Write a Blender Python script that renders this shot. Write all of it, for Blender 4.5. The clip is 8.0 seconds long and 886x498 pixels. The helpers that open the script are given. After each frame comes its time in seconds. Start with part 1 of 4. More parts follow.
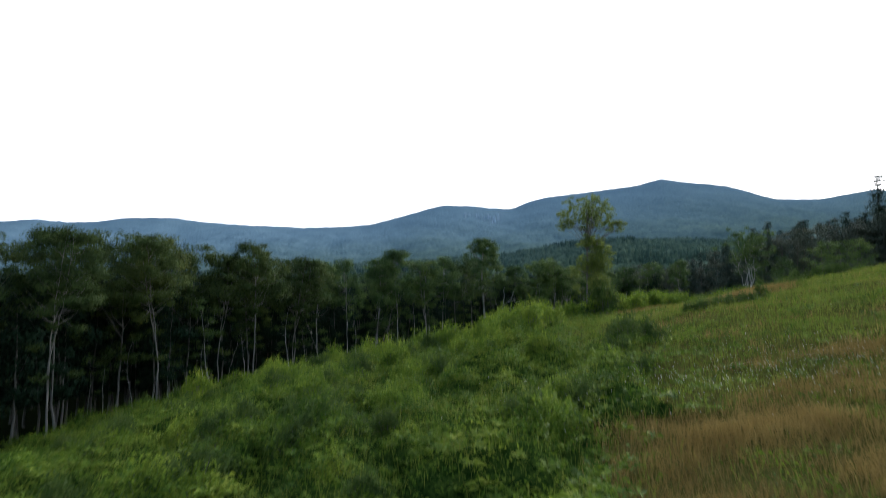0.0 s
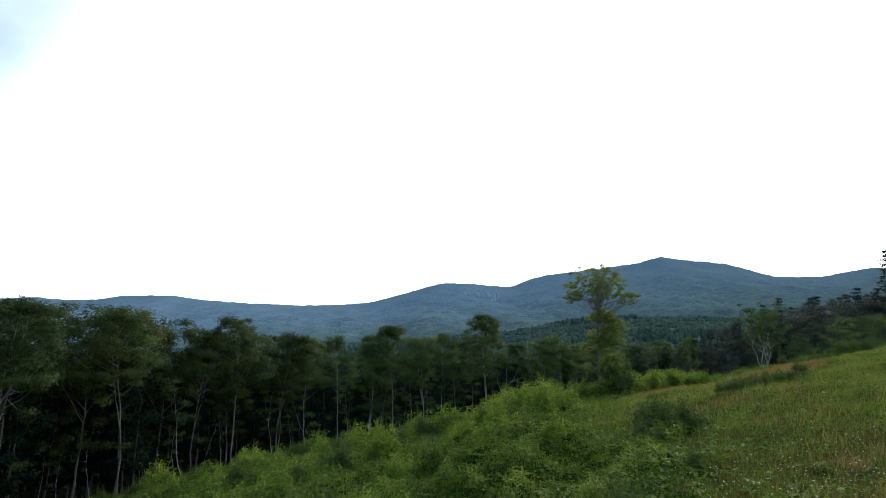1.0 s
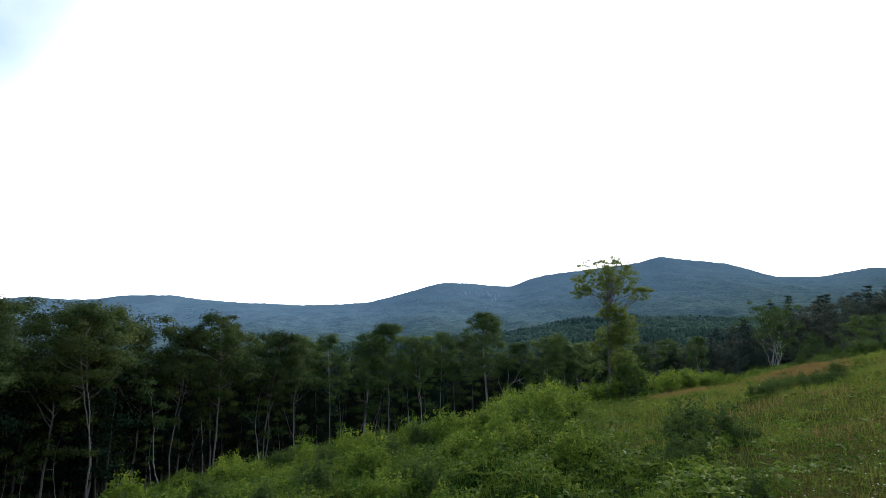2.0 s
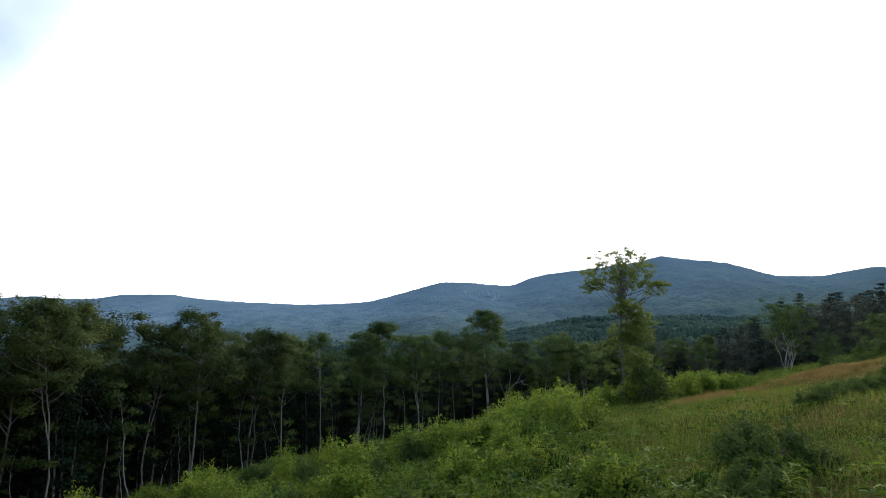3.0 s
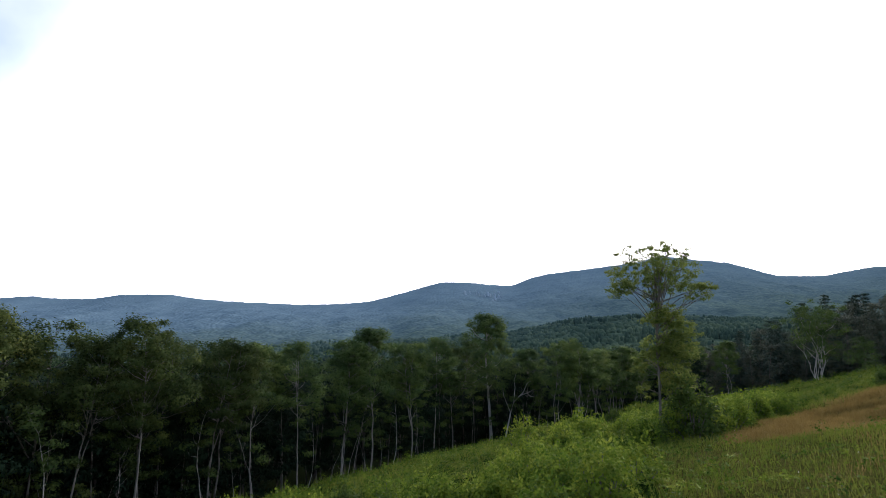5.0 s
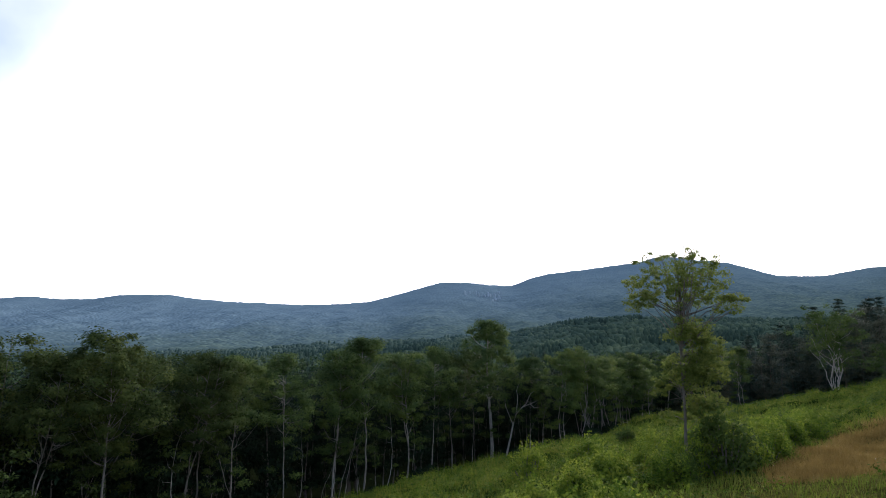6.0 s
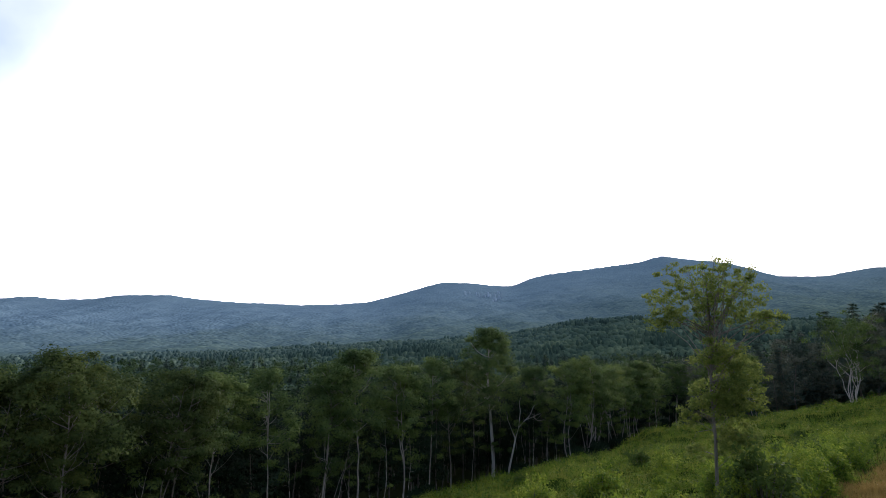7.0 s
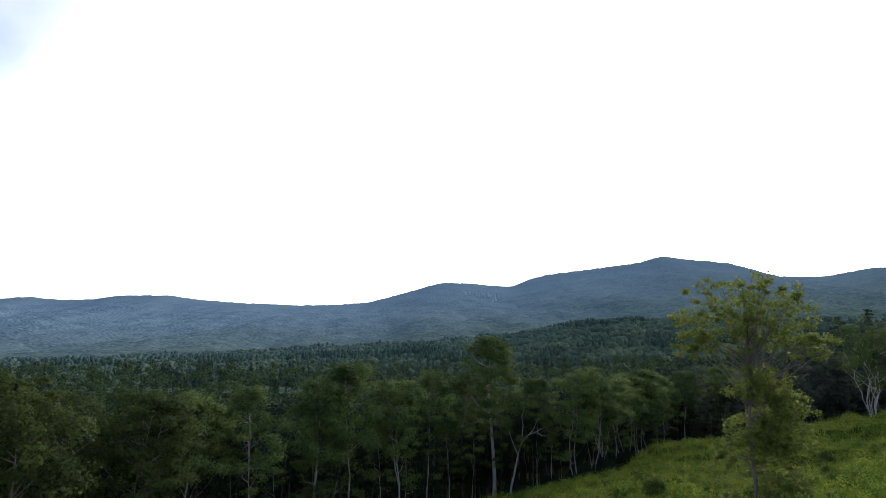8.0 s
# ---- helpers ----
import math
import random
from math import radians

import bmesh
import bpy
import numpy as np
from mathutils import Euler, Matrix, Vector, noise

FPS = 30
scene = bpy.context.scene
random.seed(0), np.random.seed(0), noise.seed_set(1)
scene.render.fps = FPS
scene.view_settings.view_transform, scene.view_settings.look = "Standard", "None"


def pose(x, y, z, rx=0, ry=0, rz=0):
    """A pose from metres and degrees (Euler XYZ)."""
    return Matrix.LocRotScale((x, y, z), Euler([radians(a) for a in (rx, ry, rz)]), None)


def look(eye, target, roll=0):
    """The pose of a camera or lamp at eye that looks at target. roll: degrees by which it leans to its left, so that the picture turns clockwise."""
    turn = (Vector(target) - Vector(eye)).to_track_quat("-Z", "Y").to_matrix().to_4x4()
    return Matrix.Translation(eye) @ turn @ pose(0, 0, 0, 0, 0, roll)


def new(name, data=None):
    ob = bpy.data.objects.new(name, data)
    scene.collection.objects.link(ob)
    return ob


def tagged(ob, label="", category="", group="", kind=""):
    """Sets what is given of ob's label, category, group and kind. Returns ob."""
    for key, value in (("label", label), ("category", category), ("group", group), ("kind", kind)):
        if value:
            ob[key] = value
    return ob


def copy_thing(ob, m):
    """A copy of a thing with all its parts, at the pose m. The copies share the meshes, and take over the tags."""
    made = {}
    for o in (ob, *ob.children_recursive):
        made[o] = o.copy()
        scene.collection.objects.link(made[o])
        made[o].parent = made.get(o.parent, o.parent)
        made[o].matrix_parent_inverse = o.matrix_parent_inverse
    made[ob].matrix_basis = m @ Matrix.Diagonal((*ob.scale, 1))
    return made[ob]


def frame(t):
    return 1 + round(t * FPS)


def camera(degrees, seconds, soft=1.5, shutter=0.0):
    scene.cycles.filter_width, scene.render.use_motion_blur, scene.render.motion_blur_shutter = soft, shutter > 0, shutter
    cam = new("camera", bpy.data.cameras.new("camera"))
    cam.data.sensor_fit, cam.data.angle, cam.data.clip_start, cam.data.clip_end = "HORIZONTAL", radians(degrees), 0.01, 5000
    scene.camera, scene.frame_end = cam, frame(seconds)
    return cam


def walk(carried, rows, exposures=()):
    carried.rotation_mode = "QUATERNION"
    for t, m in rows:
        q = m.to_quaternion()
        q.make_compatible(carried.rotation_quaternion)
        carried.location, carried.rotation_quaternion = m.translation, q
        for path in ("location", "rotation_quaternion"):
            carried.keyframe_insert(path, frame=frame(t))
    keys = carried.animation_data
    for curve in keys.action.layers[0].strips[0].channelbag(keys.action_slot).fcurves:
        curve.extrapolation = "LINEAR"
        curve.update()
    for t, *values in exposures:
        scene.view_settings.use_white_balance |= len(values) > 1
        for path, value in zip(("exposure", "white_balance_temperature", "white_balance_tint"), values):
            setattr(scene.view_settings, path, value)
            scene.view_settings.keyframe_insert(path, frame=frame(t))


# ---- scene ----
# the camera: a small drone that tilts up, glides over a meadow and climbs towards the wood
cam = camera(71.95, 8.0, soft=0.6, shutter=0.3)
PATH_ROWS = [  # seconds, x, y, z, pitch in degrees
    (0.0, -0.00, -0.00, 8.00, 1.59),
    (0.1, 0.02, 0.54, 7.95, 4.08),
    (0.2, 0.04, 1.08, 7.90, 5.29),
    (0.3, 0.07, 1.62, 7.85, 6.50),
    (0.4, 0.09, 2.17, 7.80, 7.75),
    (0.5, 0.11, 2.71, 7.75, 8.95),
    (1.0, 0.21, 5.25, 7.67, 8.95),
    (1.5, 0.31, 7.62, 7.56, 8.95),
    (3.0, 0.64, 15.49, 7.50, 8.89),
    (3.5, 0.74, 18.18, 7.71, 8.89),
    (4.0, 0.85, 20.64, 7.92, 8.89),
    (4.5, 0.97, 23.28, 8.23, 8.89),
    (6.0, 1.26, 30.92, 9.98, 8.89),
    (6.5, 1.38, 33.22, 10.63, 8.89),
    (7.0, 1.49, 35.72, 11.34, 8.89),
    (7.5, 1.61, 38.18, 12.10, 8.89),
    (8.0, 1.73, 40.45, 12.77, 8.89),
]
walk(cam, [(t, pose(x, y, z, 90 + pitch, 0, 0)) for t, x, y, z, pitch in PATH_ROWS],
     exposures=[(0.0, 1.28, 5850, 14), (0.5, 1.16, 5850, 14), (1.5, 1.14, 5850, 15), (4.5, 1.15, 6060, 22), (8.0, 1.12, 6100, 24)])

# ---- world, sun ----
SUN_ROT, SUN_ELEV = radians(29), radians(16)
world = bpy.data.worlds.new("evening_sky")
scene.world = world
world.use_nodes = True
wn, wl = world.node_tree.nodes, world.node_tree.links
wn.clear()
w_out = wn.new("ShaderNodeOutputWorld")
w_bg = wn.new("ShaderNodeBackground")
w_sky = wn.new("ShaderNodeTexSky")
w_sky.sky_type, w_sky.sun_disc = "NISHITA", False
w_sky.sun_elevation, w_sky.sun_rotation = SUN_ELEV, SUN_ROT
w_sky.air_density, w_sky.dust_density, w_sky.ozone_density = 1.2, 0.8, 1.5
w_co = wn.new("ShaderNodeTexCoord")
w_noise = wn.new("ShaderNodeTexNoise")
w_noise.inputs["Scale"].default_value, w_noise.inputs["Detail"].default_value = 2.2, 6
w_ramp = wn.new("ShaderNodeMapRange")
w_ramp.inputs["From Min"].default_value, w_ramp.inputs["From Max"].default_value = 0.3, 0.7
w_ramp.inputs["To Min"].default_value, w_ramp.inputs["To Max"].default_value = -0.18, 0.18
w_mix = wn.new("ShaderNodeMix")
w_mix.data_type = "RGBA"
w_dot = wn.new("ShaderNodeVectorMath")
w_dot.operation = "DOT_PRODUCT"
w_dot.inputs[1].default_value = (math.sin(SUN_ROT), math.cos(SUN_ROT), 0.45)
w_glow = wn.new("ShaderNodeMapRange")
w_glow.interpolation_type = "SMOOTHSTEP"
w_glow.inputs["From Min"].default_value, w_glow.inputs["From Max"].default_value = -1.0, 0.7
w_glow.inputs["To Min"].default_value, w_glow.inputs["To Max"].default_value = 0.3, 12.5
w_cloud = wn.new("ShaderNodeVectorMath")                     # thin white cloud, brighter towards the low sun
w_cloud.operation = "SCALE"
w_cloud.inputs[0].default_value = (1.0, 1.01, 1.0)
wl.new(w_co.outputs["Generated"], w_dot.inputs[0])
wl.new(w_dot.outputs["Value"], w_glow.inputs["Value"])
wl.new(w_glow.outputs["Result"], w_cloud.inputs["Scale"])
wl.new(w_cloud.outputs["Vector"], w_mix.inputs["B"])
w_bg.inputs["Strength"].default_value = 0.12
wl.new(w_co.outputs["Generated"], w_noise.inputs["Vector"])
wl.new(w_noise.outputs["Fac"], w_ramp.inputs["Value"])
w_side = wn.new("ShaderNodeVectorMath")                      # the cloud thins out away from the sun
w_side.operation = "DOT_PRODUCT"
w_side.inputs[1].default_value = (math.sin(SUN_ROT), math.cos(SUN_ROT), -0.2)
w_cover = wn.new("ShaderNodeMapRange")
w_cover.interpolation_type = "SMOOTHSTEP"
w_cover.inputs["From Min"].default_value, w_cover.inputs["From Max"].default_value = 0.27, 0.46
w_cover.inputs["To Min"].default_value, w_cover.inputs["To Max"].default_value = 0.12, 0.85
w_sum = wn.new("ShaderNodeMath")
w_sum.use_clamp = True
wl.new(w_co.outputs["Generated"], w_side.inputs[0])
wl.new(w_side.outputs["Value"], w_cover.inputs["Value"])
wl.new(w_cover.outputs["Result"], w_sum.inputs[0])
wl.new(w_ramp.outputs["Result"], w_sum.inputs[1])
wl.new(w_sum.outputs["Value"], w_mix.inputs["Factor"])
w_dusk = wn.new("ShaderNodeVectorMath")                      # the clear evening sky, dim beside the lit cloud
w_dusk.operation = "SCALE"
w_dusk.inputs["Scale"].default_value = 0.8
wl.new(w_sky.outputs["Color"], w_dusk.inputs[0])
wl.new(w_dusk.outputs["Vector"], w_mix.inputs["A"])
wl.new(w_mix.outputs["Result"], w_bg.inputs["Color"])
wl.new(w_bg.outputs["Background"], w_out.inputs["Surface"])

sun = new("sun", bpy.data.lights.new("sun", "SUN"))
sun.data.energy, sun.data.angle, sun.data.color = 1.5, radians(25), (1.0, 0.88, 0.70)
sun.matrix_world = look((0, 0, 0), (-math.sin(SUN_ROT) * math.cos(SUN_ELEV), -math.cos(SUN_ROT) * math.cos(SUN_ELEV), -math.sin(SUN_ELEV)))


# ---- materials ----
def ramp_nodes(nt, value, colours):
    """A colour ramp over evenly spaced colours, fed by value."""
    r = nt.nodes.new("ShaderNodeValToRGB")
    while len(r.color_ramp.elements) < len(colours):
        r.color_ramp.elements.new(0.5)
    for i, c in enumerate(colours):
        r.color_ramp.elements[i].position = i / (len(colours) - 1)
        r.color_ramp.elements[i].color = (*c, 1)
    nt.links.new(value, r.inputs["Fac"])
    return r.outputs["Color"]


def math_node(nt, op, a, b, c=0.0):
    n = nt.nodes.new("ShaderNodeMath")
    n.operation = op
    for i, v in enumerate((a, b, c)):
        if isinstance(v, (int, float)):
            n.inputs[i].default_value = v
        else:
            nt.links.new(v, n.inputs[i])
    return n.outputs[0]


def noise_node(nt, scale, detail=4, vector=None, rough=0.55):
    n = nt.nodes.new("ShaderNodeTexNoise")
    n.inputs["Scale"].default_value, n.inputs["Detail"].default_value, n.inputs["Roughness"].default_value = scale, detail, rough
    if vector is not None:
        nt.links.new(vector, n.inputs["Vector"])
    return n.outputs["Fac"]


def base_material(name, rough, spec=0.3):
    m = bpy.data.materials.new(name)
    m.use_nodes = True
    b = m.node_tree.nodes["Principled BSDF"]
    b.inputs["Roughness"].default_value = rough
    b.inputs["Specular IOR Level"].default_value = spec
    return m, m.node_tree, b


def leaf_material(name, colours, through_light=0.35, spread=0.55, patch=0.12, rough=0.7, patchy=0.7):
    """Foliage: every leaf its own green, every plant its own shift, light shining through."""
    m, nt, b = base_material(name, rough, 0.04)
    geo, info = nt.nodes.new("ShaderNodeNewGeometry"), nt.nodes.new("ShaderNodeObjectInfo")
    big = noise_node(nt, patch, 3, geo.outputs["Position"])
    v = math_node(nt, "MULTIPLY", geo.outputs["Random Per Island"], spread)
    v = math_node(nt, "ADD", v, math_node(nt, "MULTIPLY_ADD", big, patchy, 0.35 - patchy / 2))
    v = math_node(nt, "ADD", v, math_node(nt, "MULTIPLY", info.outputs["Random"], 0.3))
    v = math_node(nt, "MULTIPLY", v, 0.72)
    col = ramp_nodes(nt, v, colours)
    tr, mx = nt.nodes.new("ShaderNodeBsdfTranslucent"), nt.nodes.new("ShaderNodeMixShader")
    nt.links.new(col, b.inputs["Base Color"])
    nt.links.new(col, tr.inputs["Color"])
    mx.inputs[0].default_value = through_light
    nt.links.new(b.outputs[0], mx.inputs[1])
    nt.links.new(tr.outputs[0], mx.inputs[2])
    nt.links.new(mx.outputs[0], nt.nodes["Material Output"].inputs["Surface"])
    return m


def bark_material(name, colours, scale=3.0):
    m, nt, b = base_material(name, 0.85, 0.2)
    co, mp = nt.nodes.new("ShaderNodeTexCoord"), nt.nodes.new("ShaderNodeMapping")
    mp.inputs["Scale"].default_value = (1, 1, 0.35)
    nt.links.new(co.outputs["Object"], mp.inputs["Vector"])
    n1, n2 = noise_node(nt, scale, 6, mp.outputs["Vector"], 0.7), noise_node(nt, 0.5, 2, co.outputs["Object"])
    v = math_node(nt, "ADD", math_node(nt, "MULTIPLY", n1, 0.8), math_node(nt, "MULTIPLY", n2, 0.3))
    nt.links.new(ramp_nodes(nt, math_node(nt, "SUBTRACT", v, 0.05), colours), b.inputs["Base Color"])
    bump = nt.nodes.new("ShaderNodeBump")
    bump.inputs["Strength"].default_value, bump.inputs["Distance"].default_value = 0.6, 0.03
    nt.links.new(n1, bump.inputs["Height"])
    nt.links.new(bump.outputs["Normal"], b.inputs["Normal"])
    return m


def ground_material(name, colours, scale):
    m, nt, b = base_material(name, 1.0, 0.0)
    geo = nt.nodes.new("ShaderNodeNewGeometry")
    n1, n2 = noise_node(nt, scale, 8, geo.outputs["Position"], 0.7), noise_node(nt, scale * 0.06, 3, geo.outputs["Position"])
    v = math_node(nt, "ADD", math_node(nt, "MULTIPLY", n1, 0.6), math_node(nt, "MULTIPLY", n2, 0.4))
    nt.links.new(ramp_nodes(nt, v, colours), b.inputs["Base Color"])
    bump = nt.nodes.new("ShaderNodeBump")
    bump.inputs["Strength"].default_value, bump.inputs["Distance"].default_value = 0.7, 0.1
    nt.links.new(n1, bump.inputs["Height"])
    nt.links.new(bump.outputs["Normal"], b.inputs["Normal"])
    return m


def mottled_leaf_material(name, colours):
    """A dense mat of small leaves: cells of many greens with relief, over larger patches."""
    m, nt, b = base_material(name, 0.9, 0.0)
    geo = nt.nodes.new("ShaderNodeNewGeometry")
    vo = nt.nodes.new("ShaderNodeTexVoronoi")
    vo.inputs["Scale"].default_value = 11
    nt.links.new(geo.outputs["Position"], vo.inputs["Vector"])
    sep = nt.nodes.new("ShaderNodeSeparateColor")
    nt.links.new(vo.outputs["Color"], sep.inputs["Color"])
    big, mid = noise_node(nt, 0.22, 3, geo.outputs["Position"]), noise_node(nt, 1.6, 3, geo.outputs["Position"])
    v = math_node(nt, "MULTIPLY_ADD", sep.outputs["Red"], 0.5, math_node(nt, "MULTIPLY_ADD", big, 0.9, -0.55))
    v = math_node(nt, "MULTIPLY_ADD", mid, 0.7, v)
    nt.links.new(ramp_nodes(nt, v, colours), b.inputs["Base Color"])
    bump = nt.nodes.new("ShaderNodeBump")
    bump.invert = True
    bump.inputs["Strength"].default_value, bump.inputs["Distance"].default_value = 1.0, 0.08
    nt.links.new(vo.outputs["Distance"], bump.inputs["Height"])
    nt.links.new(bump.outputs["Normal"], b.inputs["Normal"])
    return m


def haze_belts(nt, low, high, value):
    """Wooded mountain colours, from green at the foot to painted haze blue with distance."""
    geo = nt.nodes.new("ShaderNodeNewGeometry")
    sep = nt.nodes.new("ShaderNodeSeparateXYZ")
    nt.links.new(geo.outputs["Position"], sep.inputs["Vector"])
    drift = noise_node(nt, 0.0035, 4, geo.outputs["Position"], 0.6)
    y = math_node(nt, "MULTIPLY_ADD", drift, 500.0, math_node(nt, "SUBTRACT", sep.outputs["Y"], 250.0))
    # the left flank is tinted further towards the haze
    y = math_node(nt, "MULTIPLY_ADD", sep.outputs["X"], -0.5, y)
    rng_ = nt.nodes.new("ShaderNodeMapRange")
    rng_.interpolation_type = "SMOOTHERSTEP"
    rng_.inputs["From Min"].default_value, rng_.inputs["From Max"].default_value = HAZE_FROM, HAZE_TO
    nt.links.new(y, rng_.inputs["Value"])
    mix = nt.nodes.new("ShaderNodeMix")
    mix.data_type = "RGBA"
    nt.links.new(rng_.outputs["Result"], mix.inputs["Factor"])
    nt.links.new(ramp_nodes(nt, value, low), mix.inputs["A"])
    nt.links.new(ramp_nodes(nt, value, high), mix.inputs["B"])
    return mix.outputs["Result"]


# forest greens, and blues that put distant haze into the base colour
HAZE_FROM, HAZE_TO = -50, 2850
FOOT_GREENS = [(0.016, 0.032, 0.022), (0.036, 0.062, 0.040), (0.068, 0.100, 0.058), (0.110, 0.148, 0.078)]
HAZE_BLUES = [(0.086, 0.142, 0.184), (0.100, 0.161, 0.203), (0.115, 0.180, 0.220), (0.134, 0.200, 0.236)]


def far_forest_material(name, crown):
    """Distant wooded slope: crowns as cells with relief, over larger stands."""
    m, nt, b = base_material(name, 1.0, 0.0)
    geo = nt.nodes.new("ShaderNodeNewGeometry")
    vo = nt.nodes.new("ShaderNodeTexVoronoi")
    vo.inputs["Scale"].default_value = 1 / crown
    nt.links.new(geo.outputs["Position"], vo.inputs["Vector"])
    big = noise_node(nt, 0.006, 5, geo.outputs["Position"], 0.65)
    sep = nt.nodes.new("ShaderNodeSeparateColor")
    nt.links.new(vo.outputs["Color"], sep.inputs["Color"])
    v = math_node(nt, "MULTIPLY_ADD", sep.outputs["Red"], 0.5, math_node(nt, "MULTIPLY_ADD", big, 1.1, -0.35))
    nt.links.new(haze_belts(nt, FOOT_GREENS, HAZE_BLUES, v), b.inputs["Base Color"])
    bump = nt.nodes.new("ShaderNodeBump")
    bump.invert = True
    bump.inputs["Strength"].default_value, bump.inputs["Distance"].default_value = 0.5, crown * 0.5
    nt.links.new(vo.outputs["Distance"], bump.inputs["Height"])
    nt.links.new(bump.outputs["Normal"], b.inputs["Normal"])
    return m


def far_crown_material(name, shift=0.0):
    """Crowns standing on the wooded slope, each its own shade of the forest round it."""
    m, nt, b = base_material(name, 1.0, 0.0)
    geo = nt.nodes.new("ShaderNodeNewGeometry")
    big = noise_node(nt, 0.02, 4, geo.outputs["Position"], 0.65)
    v = math_node(nt, "MULTIPLY_ADD", geo.outputs["Random Per Island"], 0.35, math_node(nt, "MULTIPLY_ADD", big, 1.3, shift - 0.3))
    nt.links.new(haze_belts(nt, FOOT_GREENS, HAZE_BLUES, v), b.inputs["Base Color"])
    return m


LEAF_WOOD = leaf_material("wood_leaves", [(0.018, 0.037, 0.015), (0.057, 0.096, 0.031), (0.120, 0.171, 0.048), (0.225, 0.258, 0.062)], 0.40, 0.28, 0.35, patchy=1.6)
# olive copy of the wood leaves, darkened to carry the left wood's shade
LEAF_OLIVE_SHADED = leaf_material("shaded_olive_leaves", [(0.012, 0.024, 0.009), (0.038, 0.062, 0.019), (0.082, 0.110, 0.030), (0.160, 0.168, 0.040)], 0.38, 0.28, 0.35, patchy=1.6)
# near-black greens put the wood's inner shade into the leaf colour
LEAF_DEEP_SHADE = leaf_material("shade_darkened_leaves", [(0.005, 0.012, 0.008), (0.009, 0.020, 0.012), (0.015, 0.032, 0.016), (0.027, 0.050, 0.022)], 0.12)
LEAF_LONE = leaf_material("ash_leaves", [(0.046, 0.076, 0.020), (0.094, 0.134, 0.034), (0.148, 0.186, 0.046), (0.220, 0.246, 0.060)], 0.6, patch=0.6, patchy=1.1)
LEAF_SHRUB = leaf_material("shrub_leaves", [(0.022, 0.052, 0.007), (0.074, 0.132, 0.016), (0.172, 0.236, 0.027), (0.320, 0.356, 0.045)], 0.35, 0.5, 0.9, patchy=1.5)
LEAF_DARK = leaf_material("dark_shrub_leaves", [(0.020, 0.042, 0.010), (0.042, 0.074, 0.017), (0.078, 0.118, 0.026), (0.135, 0.170, 0.040)], 0.35, 0.4, 0.9, patchy=1.2)
FAR_CROWN = far_crown_material("slope_crowns")
FAR_FIR_SLOPE = far_crown_material("slope_firs", -0.2)
LEAF_WEED = leaf_material("weed_leaves", [(0.010, 0.029, 0.004), (0.039, 0.086, 0.009), (0.114, 0.174, 0.017), (0.270, 0.312, 0.036)], 0.35, 0.45, 0.55, patchy=2.1)
# spruce needles lifted towards grey-blue, some haze put into their colour
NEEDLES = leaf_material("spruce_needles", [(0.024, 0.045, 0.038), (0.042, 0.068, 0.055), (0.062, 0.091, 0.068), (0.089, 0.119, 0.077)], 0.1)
GRASS_GREEN = leaf_material("green_grass_blades", [(0.046, 0.078, 0.011), (0.100, 0.140, 0.020), (0.168, 0.194, 0.032), (0.255, 0.245, 0.058)], 0.35, 0.5, 0.2, patchy=1.5)
GRASS_DRY = leaf_material("dry_grass_blades", [(0.092, 0.064, 0.020), (0.180, 0.125, 0.038), (0.290, 0.205, 0.066), (0.420, 0.305, 0.110)], 0.3, 0.45, 0.5, patchy=1.2)
PETAL = leaf_material("white_petals", [(0.45, 0.43, 0.33), (0.60, 0.58, 0.48), (0.70, 0.68, 0.60)], 0.3)
BARK_PALE = bark_material("pale_bark", [(0.10, 0.092, 0.082), (0.26, 0.24, 0.215), (0.44, 0.415, 0.38)])
BARK_GREY = bark_material("grey_bark", [(0.05, 0.045, 0.04), (0.12, 0.11, 0.095), (0.22, 0.20, 0.18)])
BARK_WHITE = bark_material("white_bark", [(0.13, 0.12, 0.105), (0.34, 0.325, 0.295), (0.52, 0.50, 0.465)])
# pale bark darkened for the shaded trunks on the left
BARK_PALE_SHADED = bark_material("shaded_pale_bark", [(0.06, 0.054, 0.048), (0.16, 0.148, 0.13), (0.29, 0.27, 0.24)])
# undergrowth greens darkened so that the gaps between weeds look shaded
UNDERGROWTH_SHADED = mottled_leaf_material("shade_dark_undergrowth", [(0.006, 0.015, 0.003), (0.016, 0.034, 0.006), (0.039, 0.067, 0.011), (0.086, 0.116, 0.020)])
ROCK = ground_material("pale_rock", [(0.163, 0.245, 0.324), (0.245, 0.326, 0.392), (0.326, 0.408, 0.473)], 0.08)
THATCH = mottled_leaf_material("grass_thatch", [(0.020, 0.024, 0.006), (0.045, 0.050, 0.012), (0.080, 0.078, 0.020), (0.120, 0.105, 0.034)])
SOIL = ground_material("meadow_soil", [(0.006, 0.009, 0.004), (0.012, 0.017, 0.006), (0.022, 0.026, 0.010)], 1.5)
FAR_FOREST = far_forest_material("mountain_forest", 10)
# dark leaves greyed and blued to carry the haze over the far corner
LEAF_HAZED = leaf_material("hazed_corner_leaves", [(0.031, 0.041, 0.034), (0.055, 0.070, 0.053), (0.091, 0.105, 0.070), (0.145, 0.146, 0.087)], 0.15)
FAR_WOOD = leaf_material("far_wood_leaves", [(0.012, 0.028, 0.014), (0.026, 0.052, 0.022), (0.052, 0.084, 0.032), (0.090, 0.122, 0.044)], 0.2, 0.3, 0.05, patchy=1.6)
FAR_FIR = leaf_material("far_fir_needles", [(0.010, 0.020, 0.017), (0.018, 0.032, 0.025), (0.030, 0.046, 0.034)], 0.1, 0.3)


